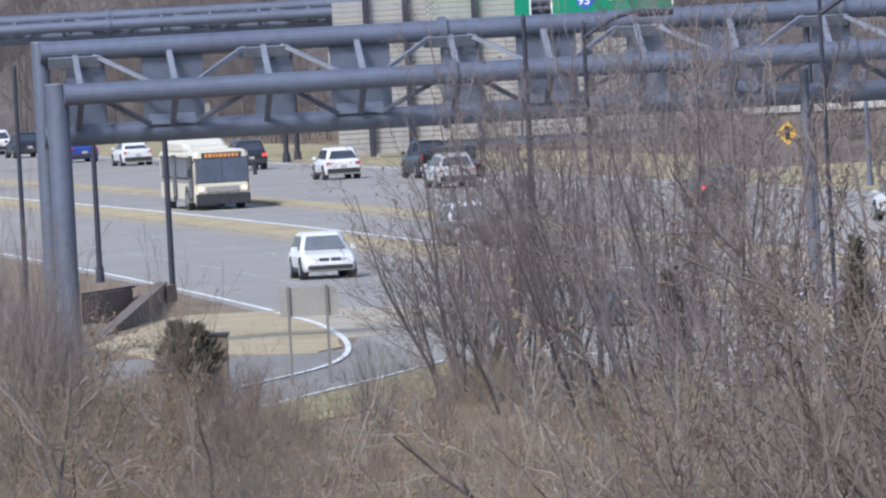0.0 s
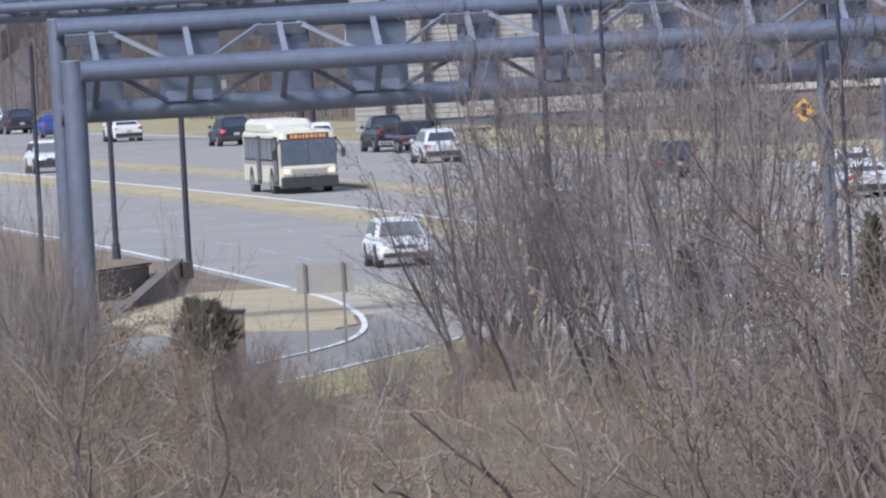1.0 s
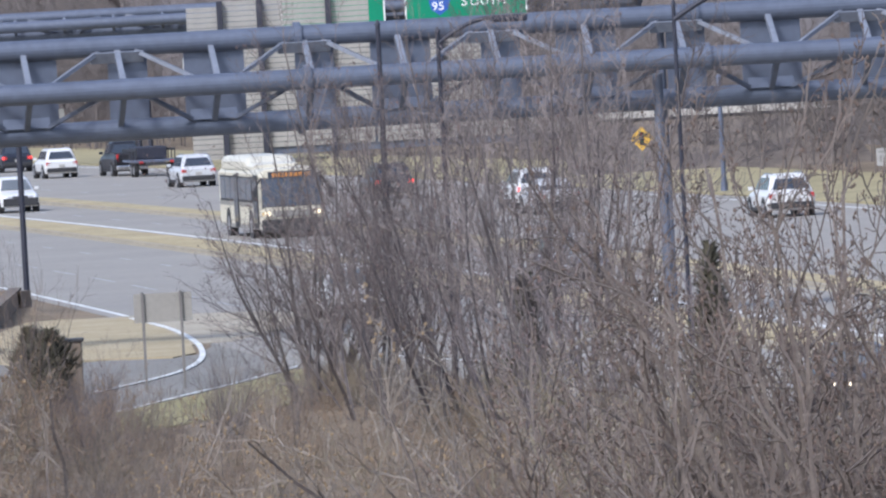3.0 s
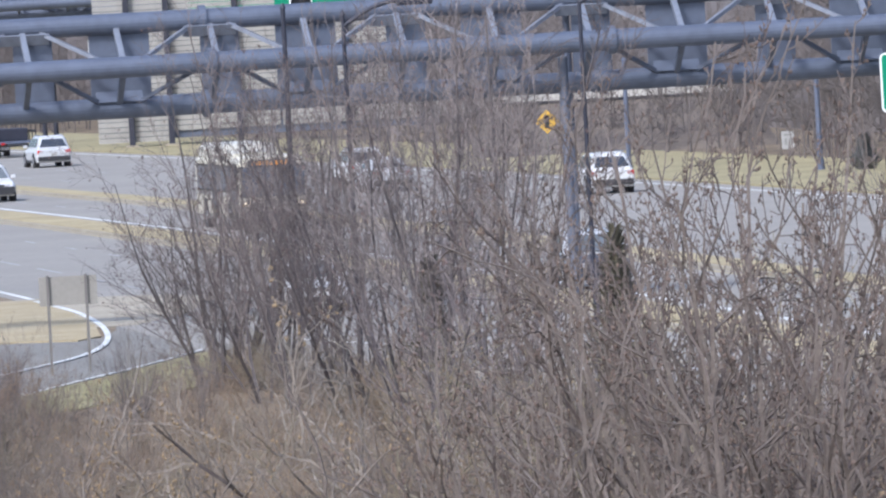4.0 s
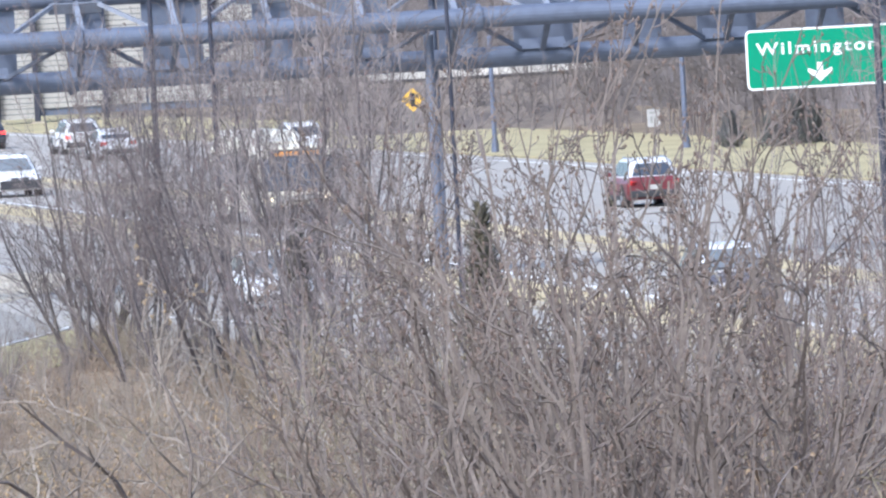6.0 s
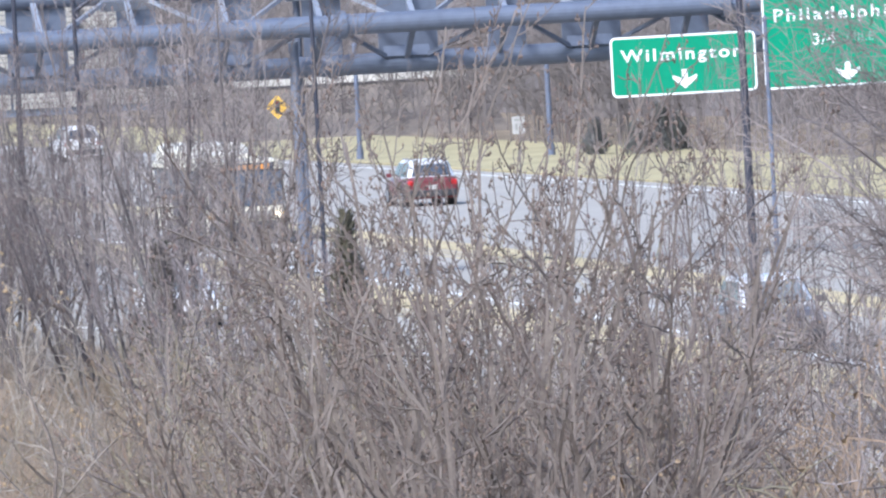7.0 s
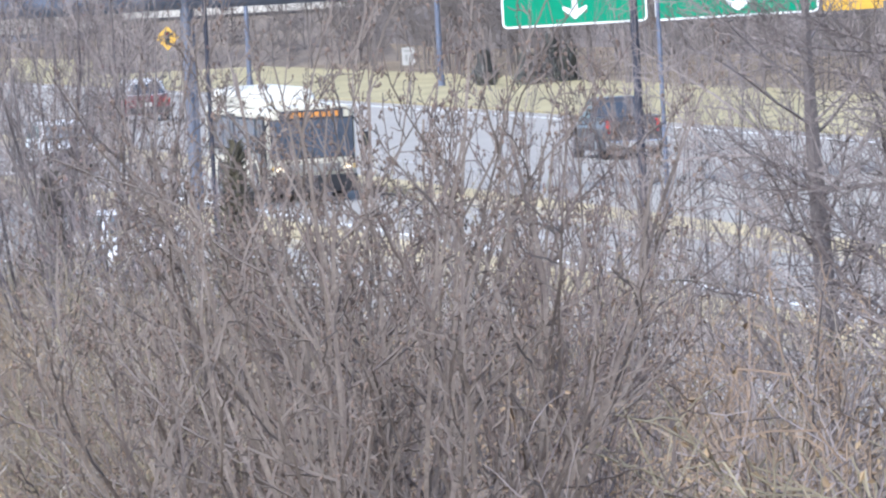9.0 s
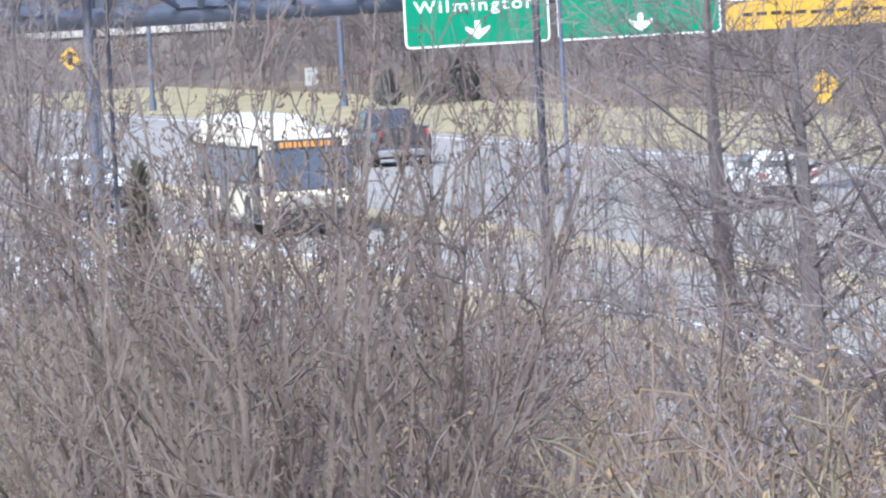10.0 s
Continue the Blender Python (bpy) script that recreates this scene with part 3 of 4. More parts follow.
def quad(pts, thick=0.012):
    bm = bmesh.new()
    f = bm.faces.new([bm.verts.new(p) for p in pts])
    bm.normal_update()
    bmesh.ops.solidify(bm, geom=[f], thickness=thick)
    return bm


def car(kind, paint, label, brake=False, lit=False, rack=False, top="", nose=False):
    """A passenger car, SUV or pickup of true size, in parts; top: cabin paint that carries roof glare."""
    L, W, H, hood, belt, r = dict(suv=(4.7, 0.95, 1.64, 0.99, 1.04, 0.36), sedan=(4.7, 0.91, 1.45, 0.92, 0.98, 0.33), pickup=(5.6, 0.98, 1.88, 1.15, 1.22, 0.40), crossover=(4.5, 0.94, 1.54, 0.93, 0.97, 0.345))[kind]
    P = "paint_" + paint
    h = L / 2
    c = tagged(empty("pickup_truck" if kind == "pickup" else ("sedan_car" if kind == "sedan" else "suv_car")), label, "pickup truck" if kind == "pickup" else "car")
    zb = 0.26 if kind != "sedan" else 0.2
    tail = belt if kind != "sedan" else belt + 0.02
    sec = [shell(-h, zb + 0.18, tail - 0.12, W - 0.10, shoulder=0.1), shell(-h + 0.12, zb, tail, W - 0.02), shell(-h + 0.9, zb, belt + 0.01, W), shell(0.0, zb, belt, W),
           shell(h - 1.45, zb, belt - 0.02, W), shell(h - 1.3, zb, hood, W - 0.01), shell(h - 0.45, zb, hood - 0.07, W - 0.03), shell(h - 0.1, zb + 0.02, hood - 0.2, W - 0.08), shell(h, zb + 0.14, hood - 0.34, W - 0.16)]
    bmb = loft(sec)
    bmesh.ops.bevel(bmb, geom=bmb.edges[:], offset=0.035, segments=2, affect="EDGES", profile=0.6, clamp_overlap=True)
    body = part("body", bmb, P, c)
    # cabin with raked pillars and a roof
    y_ws0, y_ws1 = h - 1.35, h - 2.05
    if kind in ("suv", "crossover"):
        y_r1, y_r0 = -h + 0.42, -h + 0.12
    elif kind == "sedan":
        y_r1, y_r0 = -h + 1.35, -h + 0.65
    else:
        y_r1, y_r0 = -0.55, -0.72
    wt, wb = W - 0.27, W - 0.09
    zt = H - 0.06

    def ring(z, ya, yb, w, k=0.10):
        return [(-w + k, ya, z), (w - k, ya, z), (w, ya + k * 1.5, z), (w, yb - k * 1.5, z), (w - k, yb, z), (-w + k, yb, z), (-w, yb - k * 1.5, z), (-w, ya + k * 1.5, z)]
    bz = belt - 0.04
    cabin = part("cabin", loft([ring(bz, y_r0, y_ws0, wb), ring(zt - 0.02, y_r1, y_ws1, wt), ring(H, y_r1 + 0.12, y_ws1 - 0.15, wt - 0.1)]), "paint_" + (top or paint), c)

    def lerp_pt(sx, f, ya0, ya1, push):
        return (sx * (wb + (wt - wb) * f), ya0 + (ya1 - ya0) * f, bz + (zt - bz) * f + push)
    # glass stands a little proud of the cabin
    e = 0.012
    part("windshield", quad([(-wb + 0.14, y_ws0 - 0.03 + e * 2, bz + 0.07), (wb - 0.14, y_ws0 - 0.03 + e * 2, bz + 0.07), (wt - 0.12, y_ws1 + 0.05 + e * 2, zt - 0.05), (-wt + 0.12, y_ws1 + 0.05 + e * 2, zt - 0.05)], -0.012), "windshield", c)
    part("rear_window", quad([(wb - 0.14, y_r0 + 0.04 - e * 2, bz + 0.08), (-wb + 0.14, y_r0 + 0.04 - e * 2, bz + 0.08), (-wt + 0.14, y_r1 - 0.04 - e, zt - 0.1), (wt - 0.14, y_r1 - 0.04 - e, zt - 0.1)], -0.012), "glass", c)
    for s in (-1, 1):
        f0, f1 = 0.12, 0.90
        ya, yb = y_r0 + 0.28, y_ws0 - 0.30
        yta, ytb = y_r1 + 0.22, y_ws1 - 0.12
        cut = [0.0, 0.36, 0.40, 0.68, 0.72, 1.0] if kind != "pickup" else [0.0, 0.46, 0.52, 1.0]
        for k in range(0, len(cut), 2):
            def at(u, f):
                y0 = ya + (yb - ya) * u
                y1 = yta + (ytb - yta) * u
                return (s * (wb + (wt - wb) * f + 0.012), y0 + (y1 - y0) * f, bz + (zt - bz) * f)
            pts = [at(cut[k], f0), at(cut[k + 1], f0), at(cut[k + 1], f1), at(cut[k], f1)]
            part("side_window", quad(pts if s > 0 else pts[::-1], -0.01), "glass", c)
        m_ = part("mirror", box(0.2, 0.12, 0.15, pose(s * (W + 0.07), y_ws0 - 0.35, belt + 0.06), bev=0.03), P, c)
        for y in (h - 0.95, -h + 0.95):
            arch = part("wheel_arch", tube((s * (W - 0.25), y, r + 0.01), (s * (W + 0.006), y, r + 0.01), r + 0.07, n=18), "trim", c)
            wheel(c, s * (W - 0.10), y, r)
        hl = part("headlight", box(0.42, 0.14, 0.15, pose(s * (W - 0.34), h - 0.12, hood - 0.30, 18, 0, -s * 14), bev=0.03), "lamp_on" if lit else "lamp_clear", c)
        tl = part("taillight", box(0.30 if kind != "pickup" else 0.18, 0.12, 0.20 if kind != "pickup" else 0.42, pose(s * (W - 0.22), -h + 0.06, tail - 0.22), bev=0.03), "brake_on" if brake else "lamp_red", c)
        part("sill", box(0.08, L - 2.9, 0.14, pose(s * (W - 0.03), 0, zb + 0.06), bev=0.02), "trim", c)
        if rack or kind == "suv":
            part("roof_rail", tube((s * (wt - 0.08), y_r1 + 0.25, H + 0.03), (s * (wt - 0.08), y_ws1 - 0.3, H + 0.03), 0.022, n=6), "chrome", c)
    for s in (-1, 1):
        part("grille", box(0.36, 0.08, 0.19, pose(s * 0.2, h - 0.06, hood - 0.30, 12), bev=0.03), "trim", c)
    part("front_bumper", box(2 * W - 0.36, 0.2, 0.15, pose(0, h - 0.06, zb + 0.15), bev=0.05), "trim", c)
    part("rear_bumper", box(2 * W - 0.2, 0.2, 0.24, pose(0, -h + 0.05, zb + 0.20), bev=0.05), "chrome" if kind == "pickup" else "trim", c)
    part("number_plate", box(0.32, 0.02, 0.16, pose(0, -h - 0.055 if kind != "pickup" else -h - 0.06, zb + 0.42 if kind != "pickup" else zb + 0.2)), "panel", c)
    if nose:
        part("nose_guard", box(2 * W - 0.24, 0.12, hood - zb - 0.36, pose(0, h + 0.0, (hood + zb) / 2 - 0.12), bev=0.04), "trim", c, "wide black grille and bumper")
    if kind == "pickup":
        part("bed_floor", box(2 * W - 0.3, 1.7, 0.03, pose(0, -h + 1.05, belt + 0.022)), "trim", c)
        part("tailgate", box(2 * W - 0.5, 0.06, 0.42, pose(0, -h - 0.01, belt - 0.24), bev=0.02), P, c)
        for s in (-1, 1):
            part("bed_rail", box(0.12, 1.8, 0.08, pose(s * (W - 0.12), -h + 1.05, belt + 0.05), bev=0.02), P, c)
    return c


def bus(label):
    """A city bus with a raised roof fairing."""
    L, W, H = 11.6, 1.28, 2.74
    h = L / 2
    b = tagged(empty("city_bus"), label, "bus")

    def sec(y, z0, z1, w, k):
        return [(-w, y, z0), (w, y, z0), (w, y, z1 - k), (w - k * 0.5, y, z1 - k * 0.35), (w - k * 1.2, y, z1), (-w + k * 1.2, y, z1), (-w + k * 0.5, y, z1 - k * 0.35), (-w, y, z1 - k)]
    part("body", loft([sec(-h, 0.45, H - 0.1, W - 0.06, 0.2), sec(-h + 0.15, 0.38, H, W, 0.2), sec(h - 0.5, 0.38, H, W, 0.2), sec(h - 0.12, 0.36, H - 0.02, W - 0.02, 0.2), sec(h, 0.42, H - 0.12, W - 0.12, 0.2)]), "bus_cream", b)
    fair = loft([sec(-h + 0.5, H - 0.05, H + 0.3, 0.95, 0.12), sec(-h + 0.9, H - 0.05, H + 0.46, 1.02, 0.2), sec(1.6, H - 0.05, H + 0.46, 1.02, 0.2), sec(2.1, H - 0.05, H + 0.22, 0.98, 0.12), sec(3.4, H - 0.05, H + 0.14, 0.9, 0.08)])
    bmesh.ops.translate(fair, verts=fair.verts[:], vec=(0.22, 0, 0))
    part("roof_fairing", fair, "bus_white", b)
    # front
    part("front_mask", box(2.42, 0.05, 1.22, pose(0, h + 0.012, 1.78), bev=0.02), "trim", b)
    part("windshield", box(1.17, 0.03, 1.08, pose(-0.60, h + 0.04, 1.80), bev=0.01), "bus_glass", b)
    part("windshield", box(1.17, 0.03, 1.08, pose(0.60, h + 0.04, 1.80), bev=0.01), "bus_glass", b)
    part("front_cap", box(2.2, 0.05, 0.34, pose(0, h + 0.005, 2.53), bev=0.02), "bus_cream", b)
    ds = part("destination_sign", box(1.85, 0.03, 0.27, pose(0, h + 0.045, 2.49)), "glass", b, "amber glowing destination display")
    x = -0.78
    rn = random.Random(3)
    while x < 0.72:
        w = rn.uniform(0.08, 0.2)
        part("bar", box(w, 0.012, 0.15, pose(x + w / 2, h + 0.066, 2.49)), "led", ds)
        x += w + 0.05
    part("front_panel", box(2.3, 0.06, 0.42, pose(0, h + 0.02, 1.02), bev=0.02), "bus_cream", b)
    part("bumper", box(2.5, 0.28, 0.50, pose(0, h + 0.05, 0.50), bev=0.06), "trim", b)
    for k in range(4):
        part("rack_bar", tube((-0.7 + k * 0.46, h + 0.2, 0.55), (-0.7 + k * 0.46, h + 0.26, 0.86), 0.02, n=6), "trim", b)
    part("lower_grille", box(1.55, 0.03, 0.24, pose(0, h + 0.055, 0.96)), "bus_grey", b)
    for s in (-1, 1):
        part("headlight", box(0.2, 0.06, 0.13, pose(s * 1.0, h + 0.06, 0.98), bev=0.02), "lamp_on", b)
        part("indicator", box(0.1, 0.05, 0.14, pose(s * 1.16, h + 0.0, 0.98), bev=0.02), "sign_yellow", b)
        part("mirror", box(0.2, 0.12, 0.42, pose(s * 1.52, h + 0.14, 1.72), bev=0.04), "trim", b)
        part("mirror_arm", bar((s * 1.2, h - 0.05, 2.4), (s * 1.5, h + 0.14, 1.94), 0.05, 0.05), "trim", b)
        # side: dark window band, lower stripe, skirt
        part("window_band", box(0.03, L - 1.5, 1.02, pose(s * (W + 0.006), -0.2, 1.92)), "trim", b)
        for k in range(6):
            part("side_window", box(0.03, 1.32, 0.86, pose(s * (W + 0.022), -h + 1.35 + k * 1.48, 1.93), bev=0.008), "bus_glass", b)
        part("stripe", box(0.025, L - 0.8, 0.16, pose(s * (W + 0.006), -0.1, 1.32)), "bus_grey", b)
        part("skirt", box(0.04, L - 0.7, 0.16, pose(s * (W + 0.0), 0, 0.44)), "bus_grey", b)
        for y in (h - 2.6, -h + 2.6):
            part("wheel_arch", tube((s * 1.0, y, 0.52), (s * (W + 0.02), y, 0.52), 0.62, n=20), "trim", b)
            wheel(b, s * 1.14, y, 0.5, 0.3)
    for y in (h - 1.0, -0.6):
        part("door", box(0.05, 1.15, 2.1, pose(W + 0.02, y, 1.45), bev=0.01), "trim", b)
        for k in (-0.28, 0.28):
            part("door_glass", box(0.03, 0.46, 1.8, pose(W + 0.055, y + k, 1.5)), "glass", b)
    return b


def flatbed_trailer(label):
    t_ = tagged(empty("flatbed_trailer"), label, "trailer")
    part("deck", box(2.2, 4.6, 0.14, pose(0, 0, 0.85), bev=0.02), "pole_blue", t_)
    part("frame", box(1.2, 5.2, 0.16, pose(0, 0.3, 0.68), bev=0.02), "trim", t_)
    part("drawbar", bar((0, 2.4, 0.6), (0, 3.7, 0.55), 0.12, 0.1), "trim", t_)
    for s in (-1, 1):
        for y in (-0.5, -1.35):
            wheel(t_, s * 1.0, y, 0.36)
        for k in range(5):
            part("stake", box(0.06, 0.06, 0.6, pose(s * 1.06, -2.1 + k * 1.05, 1.2)), "trim", t_)
        part("side_rail", box(0.05, 4.5, 0.12, pose(s * 1.06, 0, 1.45)), "trim", t_)
        part("taillight", box(0.2, 0.05, 0.12, pose(s * 0.85, -2.32, 0.8)), "lamp_red", t_)
    part("load", box(1.7, 2.6, 0.7, pose(0, 0.4, 1.27), bev=0.08), "pole_dark", t_)
    return t_


# kind, paint, label, lane offset, y of the near face at 0 s, speed along y, change of speed, towards the camera, flags
TRAFFIC = []


def traffic(thing, length, off, y0, v, a=0.0):
    TRAFFIC.append((thing, length, off, y0, v, a))


traffic(car("crossover", "white", "white SUV with a dark grille driving towards the camera"), 4.5, 0.22, 342.4, -17.17, 0.69)
traffic(bus("cream city bus with dark windows and amber destination display"), 11.6, 11.8, 464.0, -22.45, 0.36)
traffic(car("suv", "dark", "dark blue SUV with lit brake lights driving away", brake=True), 4.7, 28.95, 564.5, 10.4, -0.2)
traffic(car("suv", "white", "white SUV driving away on the far carriageway"), 4.7, 26.65, 522.0, 10.98, 1.15)
traffic(car("pickup", "black", "dark pickup truck towing a flatbed trailer"), 5.6, 29.8, 512.5, 17.8, -0.55)
traffic(flatbed_trailer("dark loaded flatbed trailer behind a pickup"), 4.7, 30.0, 505.8, 17.8, -0.55)
traffic(car("suv", "silver", "silver SUV driving away on the far carriageway"), 4.7, 25.9, 484.2, 7.75, 1.09)
traffic(car("suv", "dark", "dark SUV with lit brake lights driving away", brake=True), 4.7, 25.5, 414.1, 14.28, 0.26)
traffic(car("suv", "white", "white SUV with lit brake lights behind bare trees", brake=True), 4.7, 26.25, 376.6, 15.7, 0.42)
traffic(car("suv", "white", "white SUV driving away behind bare trees"), 4.7, 29.3, 344.8, 12.5, 0.71)
# silver top paints the sky's glare onto a red roof
traffic(car("suv", "red", "red SUV driving away, sky glare coloured into its roof", top="silver"), 4.7, 23.85, 273.1, 7.67, 0.65)
traffic(car("pickup", "grey", "dark grey pickup truck driving away"), 5.6, 25.55, 187.8, 7.35, 0.74)
traffic(car("sedan", "white", "white sedan on the far carriageway"), 4.7, 25.65, 129.0, 15.0)
# silver top replaces the bright highlight on this dark car's roof
traffic(car("suv", "bronze", "dark SUV seen through roadside brush, its roof highlight coloured in", top="silver"), 4.7, 9.25, 372.0, -18.3, -0.43)
traffic(car("suv", "white", "white SUV with a wide black grille driving towards the camera", nose=True), 4.7, 11.0, 545.0, -22.2, -0.15)
traffic(car("sedan", "white", "white sedan driving away far down the road"), 4.7, 28.83, 602.0, 8.1, 0.85)
traffic(car("sedan", "blue", "blue sedan driving away far down the road"), 4.7, 29.7, 626.0, 16.0)
traffic(car("suv", "dark", "dark SUV far down the road"), 4.7, 31.7, 657.5, 9.0)
traffic(car("suv", "white", "white SUV far down the road"), 4.7, 33.2, 677.5, 9.0)
traffic(car("sedan", "grey", "grey sedan with lit headlights behind bare trees", lit=True), 4.7, 1.98, 280.4, -15.37, -2.0)
traffic(car("sedan", "silver", "silver sedan behind bare trees"), 4.7, 24.75, 365.5, 15.44, 0.26)


def motions():
    for thing, length, off, y0, v, a in TRAFFIC:
        rows = []
        for i in range(21):
            t = i * 0.5
            y = y0 + v * t + a * t * t
            k = y + length / 2
            turn = -math.degrees(math.atan(line_slope(k)))
            rows.append((t, pose(line_x(k) + off, k, 0.022, 0, 0, turn + (180 if v < 0 else 0))))
        walk(thing, rows)


# ---- bare trees and brush ----
def leaf(rnd, vv, ff, q, s):
    """A withered leaf: two folded halves hanging from q."""
    d = Vector((rnd.gauss(0, 1), rnd.gauss(0, 1), rnd.gauss(-0.6, 0.7))).normalized()
    w = d.orthogonal().normalized()
    w.rotate(Matrix.Rotation(rnd.uniform(0, 2 * math.pi), 3, d))
    n = d.cross(w) * s * 0.35
    b = len(vv)
    for o in (q, q + d * s + w * s * 0.55 + n, q + d * s * 2.1, q + d * s - w * s * 0.55 + n):
        vv.append((o.x, o.y, o.z))
    ff.extend([(b, b + 1, b + 2), (b, b + 2, b + 3)])


def grow(rnd, V, Fs, p, d, length, r, level, spec):
    """A branch as a bent tapering tube of three sides, with side branches; V, Fs: lists of vertex and face lists by level class."""
    segs = spec["segs"][level]
    pts, dirs = [p.copy()], [d.copy()]
    step = length / segs
    for i in range(segs):
        d = (d + Vector((rnd.gauss(0, 1), rnd.gauss(0, 1), rnd.gauss(0, 1))) * spec["bend"][level] + Vector((0, 0, spec["lift"][level]))).normalized()
        p = p + d * step
        pts.append(p.copy())
        dirs.append(d.copy())
    cls = 0 if level < spec["trunk_levels"] else 1
    vv, ff = V[cls], Fs[cls]
    n = 5 if (level == 0 and spec.get("fat")) else 3
    r_end = r * spec["taper"][level]
    base = len(vv)
    for i, (q, dd) in enumerate(zip(pts, dirs)):
        rr = r + (r_end - r) * i / segs
        u = dd.orthogonal().normalized()
        w = dd.cross(u)
        for k in range(n):
            a = 2 * math.pi * k / n
            o = q + (u * math.cos(a) + w * math.sin(a)) * rr
            vv.append((o.x, o.y, o.z))
    for i in range(segs):
        for k in range(n):
            a, b = base + i * n + k, base + i * n + (k + 1) % n
            ff.append((a, b, b + n, a + n))
    if level + 1 < len(spec["segs"]):
        kids = spec["kids"][level]
        for j in range(kids):
            f = spec["from"][level] + (1 - spec["from"][level]) * (j + rnd.random()) / kids
            i = min(int(f * segs), segs - 1)
            q = pts[i].lerp(pts[i + 1], f * segs - i)
            dd = dirs[i + 1]
            ang = radians(rnd.gauss(spec["angle"][level], 10))
            u = dd.orthogonal().normalized()
            u.rotate(Matrix.Rotation(rnd.uniform(0, 2 * math.pi), 3, dd))
            nd = (dd * math.cos(ang) + u * math.sin(ang)).normalized()
            nl = length * spec["ratio"][level] * (1.15 - 0.55 * f) * rnd.uniform(0.7, 1.25)
            nr = max((r + (r_end - r) * f) * spec["thin"][level], spec["rmin"])
            grow(rnd, V, Fs, q, nd, nl, nr, level + 1, spec)
    elif spec.get("leaf"):
        for q in pts[1:]:
            if rnd.random() < spec["leaf"]:
                leaf(rnd, V[2], Fs[2], q, rnd.uniform(*spec["leaf_size"]))
    elif spec.get("bud") and rnd.random() < spec["bud"]:
        bs = spec.get("bud_size", 0.026)
        for _ in range(rnd.choice((1, 1, 2, 3))):
            q, s = pts[-1] + Vector((rnd.gauss(0, 1), rnd.gauss(0, 1), rnd.gauss(0, 1))) * bs * 1.1, bs * rnd.uniform(0.6, 1.4)
            b0 = len(V[2])
            V[2].extend([(q.x, q.y, q.z + s * 1.5), (q.x + s, q.y, q.z), (q.x, q.y + s, q.z), (q.x - s, q.y, q.z), (q.x, q.y - s, q.z), (q.x, q.y, q.z - s * 1.5)])
            for a, b in ((1, 2), (2, 3), (3, 4), (4, 1)):
                Fs[2].extend([(b0, b0 + a, b0 + b), (b0 + 5, b0 + b, b0 + a)])


